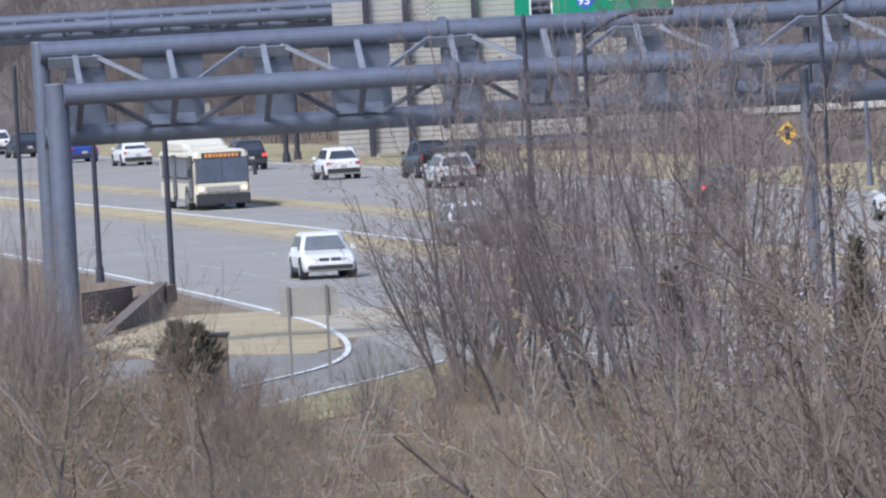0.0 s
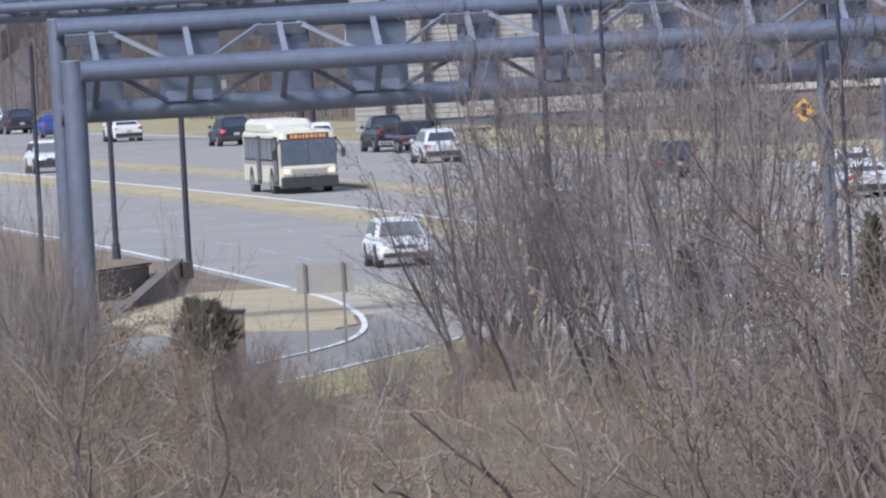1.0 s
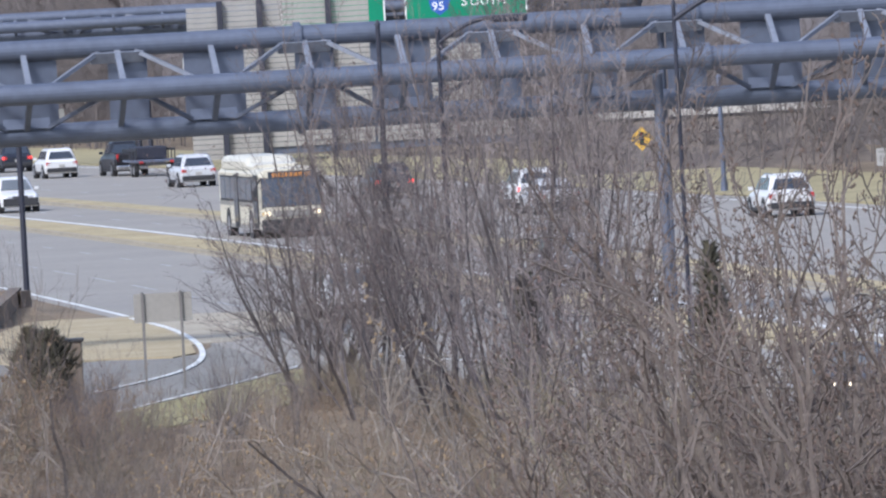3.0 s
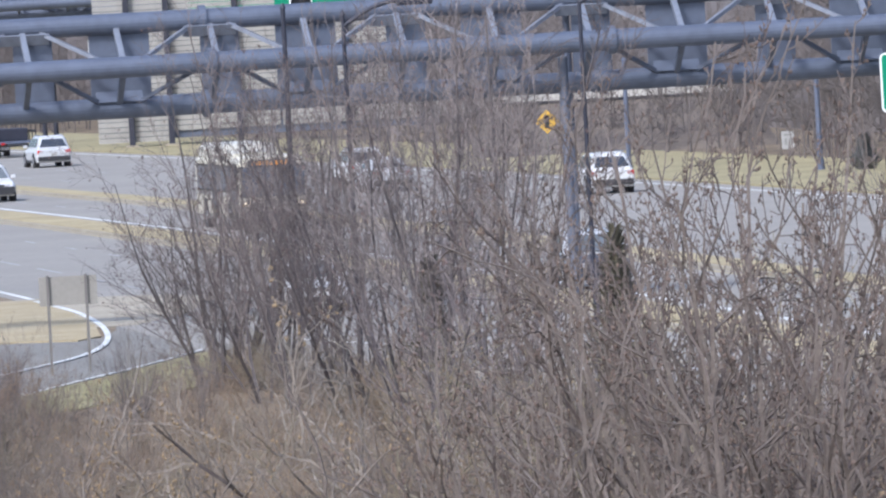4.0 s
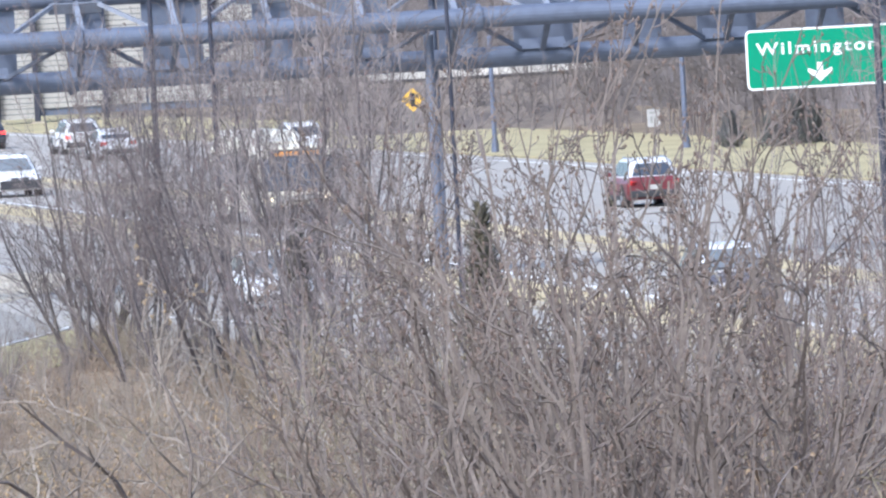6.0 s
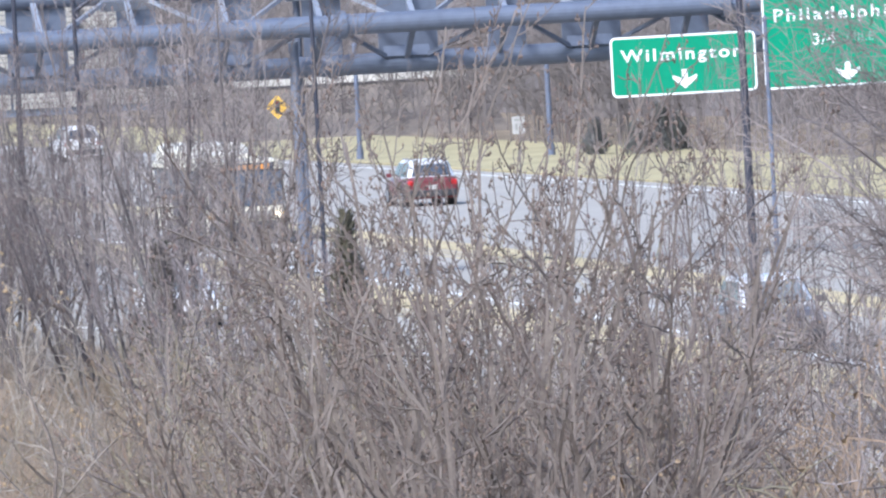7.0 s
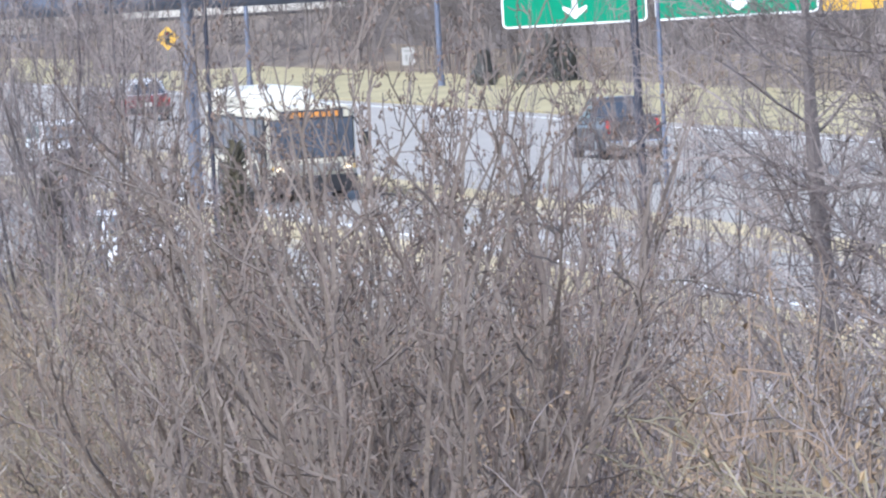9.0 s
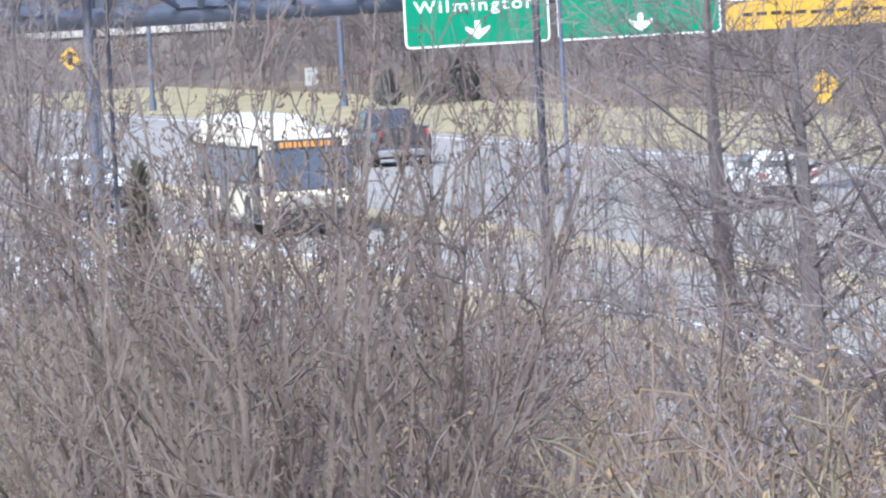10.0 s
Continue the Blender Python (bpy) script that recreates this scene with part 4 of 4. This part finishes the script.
UP = Vector((0, 0, 1))
SPEC = {
    # upright many-stemmed tree with a fine, hazy crown
    "tall": dict(stems=3, h=8.2, lean=9, r=0.075, fat=True, segs=[7, 5, 4, 2], bend=[0.06, 0.09, 0.12, 0.16], lift=[0.02, 0.07, 0.05, 0.03], taper=[0.2, 0.25, 0.4, 0.5],
                 kids=[11, 6, 5], angle=[36, 34, 36], ratio=[0.42, 0.5, 0.45], thin=[0.5, 0.55, 0.6], rmin=0.0085, trunk_levels=1, **{"from": [0.18, 0.15, 0.15]}),
    # wide shrub, fanning up from the foot, with seed heads
    "fan": dict(stems=11, h=7.0, lean=42, r=0.066, segs=[10, 8, 4], bend=[0.11, 0.17, 0.26], lift=[0.085, 0.1, 0.08], taper=[0.34, 0.45, 0.7],
                kids=[6, 5], angle=[30, 42], ratio=[0.46, 0.24], thin=[0.62, 0.62], rmin=0.0125, trunk_levels=1, bud=0.75, **{"from": [0.2, 0.2]}),
    # small tree of several arching stems and a hazy crown
    "thicket": dict(stems=4, h=7.0, lean=15, r=0.062, segs=[8, 6, 5, 3], bend=[0.05, 0.08, 0.12, 0.16], lift=[0.04, 0.06, 0.05, 0.03], taper=[0.2, 0.26, 0.4, 0.5],
                    kids=[9, 6, 5], angle=[36, 32, 36], ratio=[0.4, 0.48, 0.45], thin=[0.46, 0.48, 0.6], rmin=0.0058, trunk_levels=1, bud=0.12, bud_size=0.018, **{"from": [0.16, 0.12, 0.15]}),
    # ornamental pear: a short bole, many upswept boughs in a dome, knobbly spurs with buds
    "pear": dict(stems=24, bole=2.3, h=6.1, lean=23, r=0.036, segs=[14, 10, 7, 3], bend=[0.085, 0.13, 0.17, 0.2], lift=[0.034, 0.06, 0.06, 0.05], taper=[0.42, 0.52, 0.65, 0.8],
                 kids=[8, 5, 5], angle=[35, 42, 52], ratio=[0.42, 0.34, 0.17], thin=[0.72, 0.72, 0.8], rmin=0.0066, trunk_levels=1, bud=0.8, bud_size=0.0118, **{"from": [0.36, 0.2, 0.1]}),
    # sparse crooked small tree, its upper branches coloured paler for the light on them
    "crook": dict(stems=7, bole=1.8, h=4.3, lean=38, r=0.052, segs=[11, 8, 5, 2], bend=[0.23, 0.24, 0.22, 0.2], lift=[0.05, 0.06, 0.05, 0.04], taper=[0.3, 0.4, 0.55, 0.7],
                  kids=[6, 5, 4], angle=[42, 44, 50], ratio=[0.42, 0.4, 0.2], thin=[0.58, 0.6, 0.7], rmin=0.006, trunk_levels=1, bud=0.6, bud_size=0.013, **{"from": [0.2, 0.2, 0.15]}),
    # low sprawling shrub with long crooked branches
    "sprawl": dict(stems=9, h=4.6, lean=50, r=0.022, segs=[9, 6, 3], bend=[0.16, 0.2, 0.24], lift=[0.07, 0.09, 0.05], taper=[0.3, 0.45, 0.6], kids=[10, 6], angle=[40, 42], ratio=[0.42, 0.4],
                   thin=[0.6, 0.65], rmin=0.005, trunk_levels=1, leaf=0.5, leaf_size=(0.010, 0.024), tip="dead_leaf", **{"from": [0.15, 0.15]}),
    # stout pale crooked branches of a fallen-looking shrub
    "gnarl": dict(stems=6, h=4.4, lean=58, r=0.05, segs=[10, 6, 3], bend=[0.2, 0.24, 0.26], lift=[0.06, 0.1, 0.05], taper=[0.3, 0.4, 0.6], kids=[6, 4], angle=[44, 44], ratio=[0.42, 0.4],
                  thin=[0.5, 0.55], rmin=0.009, trunk_levels=1, **{"from": [0.2, 0.25]}),
    # single-trunk tree with level, sweeping limbs
    "lone": dict(stems=1, h=8.5, lean=3, r=0.36, fat=True, segs=[8, 7, 4, 2], bend=[0.03, 0.07, 0.1, 0.14], lift=[0.01, 0.035, 0.02, 0.01], taper=[0.14, 0.2, 0.4, 0.6],
                 kids=[46, 12, 6], angle=[66, 36, 40], ratio=[0.46, 0.42, 0.42], thin=[0.23, 0.5, 0.65], rmin=0.0068, trunk_levels=1, **{"from": [0.2, 0.12, 0.1]}),
    # brush: thin upright canes
    "brush": dict(stems=14, h=2.4, lean=32, r=0.013, segs=[5, 3, 2], bend=[0.14, 0.2, 0.26], lift=[0.03, 0.03, 0.0], taper=[0.4, 0.5, 0.6], kids=[7, 4], angle=[35, 40], ratio=[0.45, 0.45],
                  thin=[0.65, 0.75], rmin=0.005, trunk_levels=1, leaf=0.6, leaf_size=(0.010, 0.024), tip="dead_leaf", **{"from": [0.2, 0.2]}),
    "wand": dict(stems=6, h=4.2, lean=15, r=0.019, segs=[7, 4, 2], bend=[0.08, 0.13, 0.18], lift=[0.02, 0.04, 0.02], taper=[0.3, 0.4, 0.6], kids=[9, 4], angle=[24, 30], ratio=[0.4, 0.4],
                 thin=[0.55, 0.65], rmin=0.005, trunk_levels=1, **{"from": [0.15, 0.2]}),
    "weed": dict(stems=22, h=1.25, lean=26, r=0.011, segs=[4, 2], bend=[0.12, 0.2], lift=[0.0, 0.0], taper=[0.5, 0.6], kids=[4], angle=[38], ratio=[0.45], thin=[0.7], rmin=0.006, trunk_levels=1, leaf=0.5, leaf_size=(0.015, 0.034), **{"from": [0.3]}),
}
BUILT = {}


def plant_meshes(kind, seed, tone):
    key = (kind, seed, tone)
    if key not in BUILT:
        s = SPEC[kind]
        rnd = random.Random(seed * 97 + len(kind))
        V, Fs = ([], [], []), ([], [], [])
        bole = s.get("bole", 0.0)
        if bole:
            tube_bm = tube((0, 0, -0.2), (0, 0, bole + 0.1), s["r"] * 3.0, s["r"] * 2.2, n=10)
            tube_bm.verts.ensure_lookup_table()
            V[0].extend(tuple(v.co) for v in tube_bm.verts)
            Fs[0].extend(tuple(v.index for v in f.verts) for f in tube_bm.faces)
            tube_bm.free()
        for k in range(s["stems"]):
            a = 2 * math.pi * (k + rnd.random()) / s["stems"]
            lean = radians(abs(rnd.gauss(s["lean"], s["lean"] * 0.5)))
            foot = Vector((math.cos(a), math.sin(a), 0)) * (0.04 + 0.05 * s["h"] * rnd.random() if s["stems"] > 1 else 0)
            foot.z = -0.1
            if bole:
                lean = radians(s["lean"] * 1.75 * math.sqrt((((k * 7) % s["stems"]) + 0.5) / s["stems"]))
                foot = Vector((math.cos(a), math.sin(a), 0)) * s["r"] * 1.4 + Vector((0, 0, bole * rnd.uniform(0.75, 1.02)))
            d = Vector((math.cos(a) * math.sin(lean), math.sin(a) * math.sin(lean), math.cos(lean)))
            grow(rnd, V, Fs, foot, d, s["h"] * rnd.uniform(0.75, 1.08), s["r"] * rnd.uniform(0.75, 1.2), 0, s)
        out = []
        for v, f in zip(V, Fs):
            me = None
            if f:
                me = bpy.data.meshes.new(kind)
                me.from_pydata(v, [], f)
            out.append(me)
        BUILT[key] = out
    return BUILT[key]


def plant(kind, seed, x, y, scale, turn, name, label, category, mats, group="", dz=0.0):
    meshes = plant_meshes(kind, seed, mats)
    t_ = tagged(empty(name, pose(x, y, dz, 0, 0, turn) @ Matrix.Diagonal((scale[0], scale[0], scale[1], 1))), label, category, group)
    for nm, me, mt in zip(("trunk", "crown", "seed"), meshes, (mats[0], mats[1], SPEC[kind].get("tip", mats[2]))):
        if me is None:
            continue
        if not me.materials:
            me.materials.append(M[mt])
        o = tagged(new(nm, me), kind="stuff" if nm != "trunk" or SPEC[kind]["stems"] > 1 else "")
        o.parent = t_
    return t_


TREE_M = ("bark", "twig_dark", "bud")
FAN_M = ("bark_red", "bark_red", "bud")
PALE_M = ("twig", "twig", "bud")
BRUSH_M = ("twig_tan", "twig_tan", "bud")
TALL = "bare grey-brown tree with several upright stems and fine twigs"
FAN = "wide bare reddish-brown shrub with seed heads"
LONE = "bare grey tree with a straight trunk and sweeping limbs"


def road_side(m):
    """How far out the highway's near edge lies along a line x = m * y from the mast."""
    if m < 0.003:
        return 244.0 + 420.0 * min(m, 0.0)
    lo, hi = 60.0, 250.0
    for _ in range(40):
        y = (lo + hi) / 2
        if m * y < line_x(y) - 6.2:
            lo = y
        else:
            hi = y
    return lo


# kind, seed, direction x / y, distance short of the road, width, height in metres, turn
NATURAL = dict(tall=8.2, thicket=6.6, fan=6.0, lone=8.5, brush=2.4, wand=4.2, sprawl=3.3)
for kind, seed, m, short, sw, h, turn in (
        ("thicket", 1, 0.0006, 8, 0.8, 5.0, 0), ("thicket", 3, 0.0024, 5, 1.05, 4.7, 140), ("thicket", 2, -0.0002, 5, 0.9, 3.8, 220), ("thicket", 1, 0.0058, 4, 1.05, 5.2, 60), ("thicket", 2, 0.0018, 6, 0.9, 6.6, 60), ("thicket", 3, 0.0045, 9, 0.9, 7.2, 130), ("thicket", 1, 0.0075, 5, 0.9, 7.6, 200), ("thicket", 2, 0.0105, 8, 0.9, 8.1, 10),
        ("thicket", 3, 0.0135, 6, 0.9, 7.9, 300), ("thicket", 1, 0.0170, 8, 0.9, 7.4, 95), ("thicket", 2, 0.0200, 6, 0.9, 8.2, 40), ("tall", 1, 0.0225, 4, 0.85, 8.3, 200), ("tall", 2, 0.0252, 8, 0.95, 8.5, 10),
        ("tall", 3, 0.0280, 5, 0.85, 8.4, 300), ("thicket", 3, 0.0310, 5, 0.85, 7.6, 15), ("thicket", 1, 0.0240, 14, 0.9, 7.0, 250), ("thicket", 1, 0.0050, 15, 0.8, 5.2, 20), ("thicket", 3, 0.0140, 16, 0.8, 5.8, 80), ("thicket", 2, 0.0205, 18, 0.9, 6.0, 210), ("thicket", 2, 0.0090, 14, 0.8, 6.0, 170),
        ("thicket", 3, 0.0800, 3, 0.5, 8.1, 20), ("thicket", 1, 0.0840, 4, 0.5, 7.6, 80), ("thicket", 2, 0.0870, 3, 0.5, 6.6, 140), ("thicket", 3, 0.0690, 4, 0.5, 6.0, 220), ("thicket", 1, 0.0765, 4, 0.5, 6.2, 10)):
    y = road_side(m) - short
    plant(kind, seed, m * y, y, (sw, h / NATURAL[kind]), turn, "tree", TALL, "tree", TREE_M)
for seed, m, short, sw, h, turn in ((1, 0.0290, 24, 0.7, 4.2, 200), (2, 0.0368, 4, 0.7, 5.0, 190), (2, 0.0625, 4, 0.6, 4.6, 20), (3, 0.0700, 5, 0.55, 4.2, 260)):
    y = road_side(m) - short
    plant("fan", seed, m * y, y, (sw, h / 6.0), turn, "shrub", FAN, "shrub", FAN_M)
# the ornamental pear and the crooked small trees before the thicket
PEAR_M = ("pear_bough", "pear_bark", "pear_bud")
for seed, x, y, sc, hs, turn in ((4, 4.0, 75.0, 0.86, 0.97, 40), (5, 3.6, 86.0, 0.68, 0.87, 150), (6, 4.75, 81.0, 0.7, 0.9, 260)):
    plant("pear", seed, x, y, (sc, hs), turn, "pear_tree", "bare ornamental pear tree with upswept knobbly branches and buds", "tree", PEAR_M)
for seed, x, y, sc, hs, turn in ((1, 0.35, 110, 1.0, 1.0, 0), (2, -1.75, 112, 0.8, 0.86, 100), (3, -4.0, 108, 1.0, 1.03, 200), (1, -2.9, 116, 0.8, 0.9, 300), (2, 9.3, 96, 0.7, 0.95, 30)):
    plant("crook", seed, x, y, (sc, hs), turn, "small_tree", "small bare tree with sparse crooked branches", "tree", ("pear_bough", "twig", "dead_leaf"), "crooked small trees")
rnd = random.Random(21)
for i in range(130):
    m = rnd.uniform(-0.046, 0.120) if i < 96 else rnd.uniform(0.022, 0.072)
    y = road_side(m) - 4 - (58 if m < 0.03 else 36) * rnd.random()
    h = (9.7 - (0.0425 if m < 0.07 else 0.05) * y) * rnd.uniform(0.55, 1.0)
    if h < 0.5:
        continue
    tone = rnd.choice((PALE_M if m < 0.05 else ("bark", "twig_dark", "bud"), PALE_M if m < 0.05 else ("twig_rust", "twig_rust", "bud"), ("bark", "twig_dark", "bud"), ("bark", "twig_olive", "bud"), ("twig_rust", "twig_rust", "bud")))
    w = h / 3.3 * rnd.uniform(0.8, 1.15) if h > 1.2 else rnd.uniform(0.3, 0.42)
    plant("sprawl", rnd.randint(1, 5), m * y, y, (w, h / 3.3), rnd.uniform(0, 360), "shrub", "bare shrub with crooked spreading branches" if tone is not PALE_M else "pale grey bare shrub with crooked spreading branches", "shrub", tone, "sprawling shrubs")
for seed, m, short, sw, h, turn in ((1, 0.0980, 2, 0.72, 7.9, 0), (2, 0.1068, 3, 0.72, 8.0, 120), (1, 0.1180, 5, 0.7, 7.6, 230)):
    y = road_side(m) - short
    plant("lone", seed, m * y, y, (sw, h / 8.5), turn, "tree", LONE, "tree", TREE_M)

for seed, m, short, sc, turn in ((1, 0.0330, 36, 0.9, 0), (2, 0.0415, 38, 1.0, 80), (3, 0.0480, 34, 1.05, 170), (1, 0.0540, 30, 1.0, 250), (2, 0.0075, 44, 0.72, 30), (3, -0.0120, 40, 0.6, 120), (1, 0.0180, 46, 0.85, 200), (2, -0.0280, 34, 0.6, 300), (3, 0.0600, 26, 0.9, 60)):
    y = road_side(m) - short
    plant("gnarl", seed, m * y, y, (sc, sc), turn, "shrub", "pale grey shrub of stout crooked branches", "shrub", ("twig", "twig_pale", "bud"), "crooked pale shrubs")

rnd = random.Random(11)
BR = "tangled tan and grey winter brush"
for i in range(330):
    m = rnd.uniform(-0.047, 0.121) if i < 230 else (rnd.uniform(-0.047, -0.029) if i < 270 else rnd.uniform(0.0, 0.032))
    y = road_side(m) - 2 - (64 if m < 0.03 else 40) * rnd.random() ** 1.2
    h = (9.7 - (0.0445 if m < 0.07 else 0.05) * y) * rnd.uniform(0.5, 1.0)
    if m < -0.03:
        h = max(h, rnd.uniform(1.6, 3.6))
    if i >= 270:
        y = road_side(m) - 1 - 9 * rnd.random()
        h = rnd.uniform(0.7, 1.7) + 25 * m
    if -0.0375 < m < -0.022:
        h = min(h, 1.9)
    if h < 0.35:
        continue
    k = rnd.randint(1, 5)
    kind = "wand" if h > 2.2 and rnd.random() < 0.2 else "brush"
    f = h / NATURAL[kind]
    if m > 0.05 and k == 4:
        k = 2
    tone = (BRUSH_M, ("twig_dark", "twig_dark", "bud"), ("twig_olive", "twig_olive", "bud"), ("twig", "twig", "bud"), ("twig_rust", "twig_rust", "bud"))[k - 1]
    plant(kind, k if kind == "brush" else 1 + k % 3, m * y, y, (max(0.5, f) * rnd.uniform(0.8, 1.1), f), rnd.uniform(0, 360), "brush_bush", BR, "bush", tone, "roadside brush")
for i in range(100):
    if i < 56:
        m, h = rnd.uniform(-0.047, -0.029), rnd.uniform(2.4, 5.0)
    elif i < 78:
        m, h = rnd.uniform(-0.022, 0.0), rnd.uniform(1.5, 2.6)
    else:
        m, h = rnd.uniform(0.062, 0.122), rnd.uniform(2.6, 4.2)
    if i < 56 and m > -0.037:
        m -= 0.0105
    y = road_side(m) - rnd.uniform(3, 26) - (12 if 56 <= i < 78 else 0)
    plant("wand", rnd.randint(1, 3), m * y, y, (0.6 if h > 2.6 else 0.42, h / 4.2), rnd.uniform(0, 360), "sapling", "thin upright bare sapling clump in the brush", "sapling", ("bark", "twig_dark", "bud") if i % 3 or i >= 78 else ("twig", "twig", "bud"), "saplings in the brush")
for i in range(46):
    if i < 20:
        m, y, h = rnd.uniform(-0.033, -0.017), rnd.uniform(200, 222), rnd.uniform(1.5, 2.3)
        kind = "brush"
    else:
        m, y, h = rnd.uniform(-0.047, -0.026), rnd.uniform(212, 240), rnd.uniform(2.8, 6.2)
        kind = "wand"
        if m > -0.036 and i % 3:
            continue
    plant(kind, rnd.randint(1, 3), m * y, y, (0.62, h / NATURAL[kind]), rnd.uniform(0, 360), "brush_bush" if i < 20 else "sapling", BR if i < 20 else "thin upright dark sapling clump by the gantry", "bush" if i < 20 else "sapling", ("bark", "twig_dark", "bud") if i % 2 else ("bark", "twig_rust", "bud"))
# weeds and dead grass as one tangle
V, Fs = ([], [], []), ([], [], [])
for i in range(1100):
    m = rnd.uniform(-0.048, 0.122)
    y = road_side(m) - 1 - (80 if m < 0.03 else 50) * rnd.random()
    x = m * y
    for k in range(8):
        a = rnd.uniform(0, 2 * math.pi)
        lean = radians(abs(rnd.gauss(0, 30)))
        grow(rnd, V, Fs, Vector((x + rnd.gauss(0, 0.3), y + rnd.gauss(0, 0.3), -0.05)), Vector((math.cos(a) * math.sin(lean), math.sin(a) * math.sin(lean), math.cos(lean))), rnd.uniform(0.25, 0.85), 0.008, 0, SPEC["weed"])
tang = raw("undergrowth", V[0], Fs[0], "twig_rust")
tagged(tang, "low dead weeds and straw under the bare shrubs", "undergrowth", kind="stuff")
tagged(raw("stalk_tangle", V[1], Fs[1], "twig_tan", tang), kind="stuff")
tagged(raw("weed_tops", V[2], Fs[2], "dead_leaf", tang), kind="stuff")


# evergreens: a stem with many small sprays
def evergreen(x, y, h, w, label, seed, round_top=False, tone="needle"):
    rn = random.Random(seed)
    e_ = tagged(empty("evergreen", pose(x, y, 0)), label, "evergreen")
    part("trunk", tube((0, 0, -0.1), (0, 0, h * 0.9), 0.08, 0.02, n=6), "bark", e_)
    v, f = [], []
    for i in range(1500):
        t = rn.random() ** 0.8
        rad = w * ((1 - t) ** 0.6 if not round_top else math.sqrt(max(0.05, 1 - (1.6 * t - 0.6) ** 2))) * (0.4 + 0.75 * rn.random()) * (0.85 + 0.3 * math.sin(9 * t + seed))
        a = rn.uniform(0, 2 * math.pi)
        c_ = Vector((math.cos(a) * rad, math.sin(a) * rad, 0.08 + t * h))
        d = Vector((math.cos(a), math.sin(a), rn.uniform(0.2, 1.4))).normalized()
        s_ = d.cross(UP).normalized() * rn.uniform(0.03, 0.08)
        L = rn.uniform(0.10, 0.28)
        k = len(v)
        n_ = d.cross(s_) * 0.5
        for q in (c_ - s_, c_ + s_, c_ + d * L, c_ + n_):
            v.append(tuple(q))
        f += [(k, k + 1, k + 2), (k, k + 3, k + 2), (k + 1, k + 3, k + 2)]
    raw("foliage", v, f, tone, e_)
    return e_


evergreen(-5.65, 227, 2.3, 0.62, "dark clipped evergreen bush at the slip road", 1, True)
evergreen(-6.1, 228.5, 2.35, 0.42, "dark clipped evergreen bush at the slip road", 2, True)
evergreen(0.0405 * 178, 178, 4.75, 0.85, "dark green cedar inside the bare shrubs", 3)
evergreen(0.0222 * 205, 205, 3.6, 0.75, "dark green cedar inside the bare shrubs", 4)
evergreen(27.6, 421, 1.45, 0.62, "small dark cedar at the far wood's edge", 5, False, "needle_hazy")
evergreen(29.2, 419, 1.3, 0.5, "small dark cedar at the far wood's edge", 6, False, "needle_hazy")
evergreen(30.3, 420, 2.0, 0.6, "small dark cedar at the far wood's edge", 7, False, "needle_hazy")
evergreen(31.2, 422, 1.5, 0.45, "small dark cedar at the far wood's edge", 8, False, "needle_hazy")

# far woods: a rough rise of ground and very many bare stems in front of it
verts, faces = [], []
NX, NZ = 140, 10
for i in range(NX + 1):
    for j in range(NZ + 1):
        y = 180 + 620 * i / NX
        z = -1 + 24 * j / NZ
        o = 62 + 5 * noise.noise((y * 0.05, z * 0.1, 0)) + 2.5 * noise.noise((y * 0.3, z * 0.3, 4)) + j * 1.5
        verts.append((line_x(y) + o, y, z))
for i in range(NX):
    for j in range(NZ):
        a = i * (NZ + 1) + j
        faces.append((a, a + NZ + 1, a + NZ + 2, a + 1))
hill = tagged(raw("backdrop", verts, faces, "woods"), "brown wooded hillside in winter", "hillside", kind="structure")
# the hillside also closes the view down the road
verts, faces = [], []
for i in range(NX + 1):
    for j in range(NZ + 1):
        x = -260 + 420 * i / NX
        z = -1 + 24 * j / NZ
        verts.append((x, 790 + 6 * noise.noise((x * 0.05, z * 0.1, 7)) + 2.5 * noise.noise((x * 0.3, z * 0.3, 9)) + j * 1.5, z))
for i in range(NX):
    for j in range(NZ):
        a = i * (NZ + 1) + j
        faces.append((a, a + NZ + 1, a + NZ + 2, a + 1))
tagged(raw("backdrop", verts, faces, "woods"), "brown wooded hillside in winter", "hillside", kind="structure")
SPEC["wood"] = dict(stems=1, h=11.0, lean=3, r=0.13, segs=[5, 4, 2], bend=[0.05, 0.1, 0.15], lift=[0.02, 0.05, 0.03], taper=[0.3, 0.3, 0.5], kids=[13, 8], angle=[40, 40], ratio=[0.36, 0.5],
                    thin=[0.4, 0.6], rmin=0.014, trunk_levels=9, **{"from": [0.1, 0.1]})
V, Fs = ([], [], []), ([], [], [])
for i in range(760):
    y = rnd.uniform(270, 740)
    x = line_x(y) + 46 + 14 * rnd.random() ** 1.5
    if (-8 < x < 22 and 560 < y < 640) or (10 < x < 30 and 480 < y < 510):
        continue
    grow(rnd, V, Fs, Vector((x, y, -0.2)), UP, rnd.uniform(4, 11), rnd.uniform(0.03, 0.075), 0, SPEC["wood"])
for i in range(230):
    grow(rnd, V, Fs, Vector((rnd.uniform(-75, 20), rnd.uniform(740, 785), -0.2)), UP, rnd.uniform(8, 16), rnd.uniform(0.05, 0.11), 0, SPEC["wood"])
for i in range(30):
    grow(rnd, V, Fs, Vector((rnd.uniform(14.5, 28), rnd.uniform(486, 498), -0.2)), UP, rnd.uniform(2.5, 5), 0.05, 0, SPEC["wood"])
tagged(raw("far_woods", V[0], Fs[0], "woods"), "far bare winter woods, grey-brown", "woods", kind="stuff")

motions()
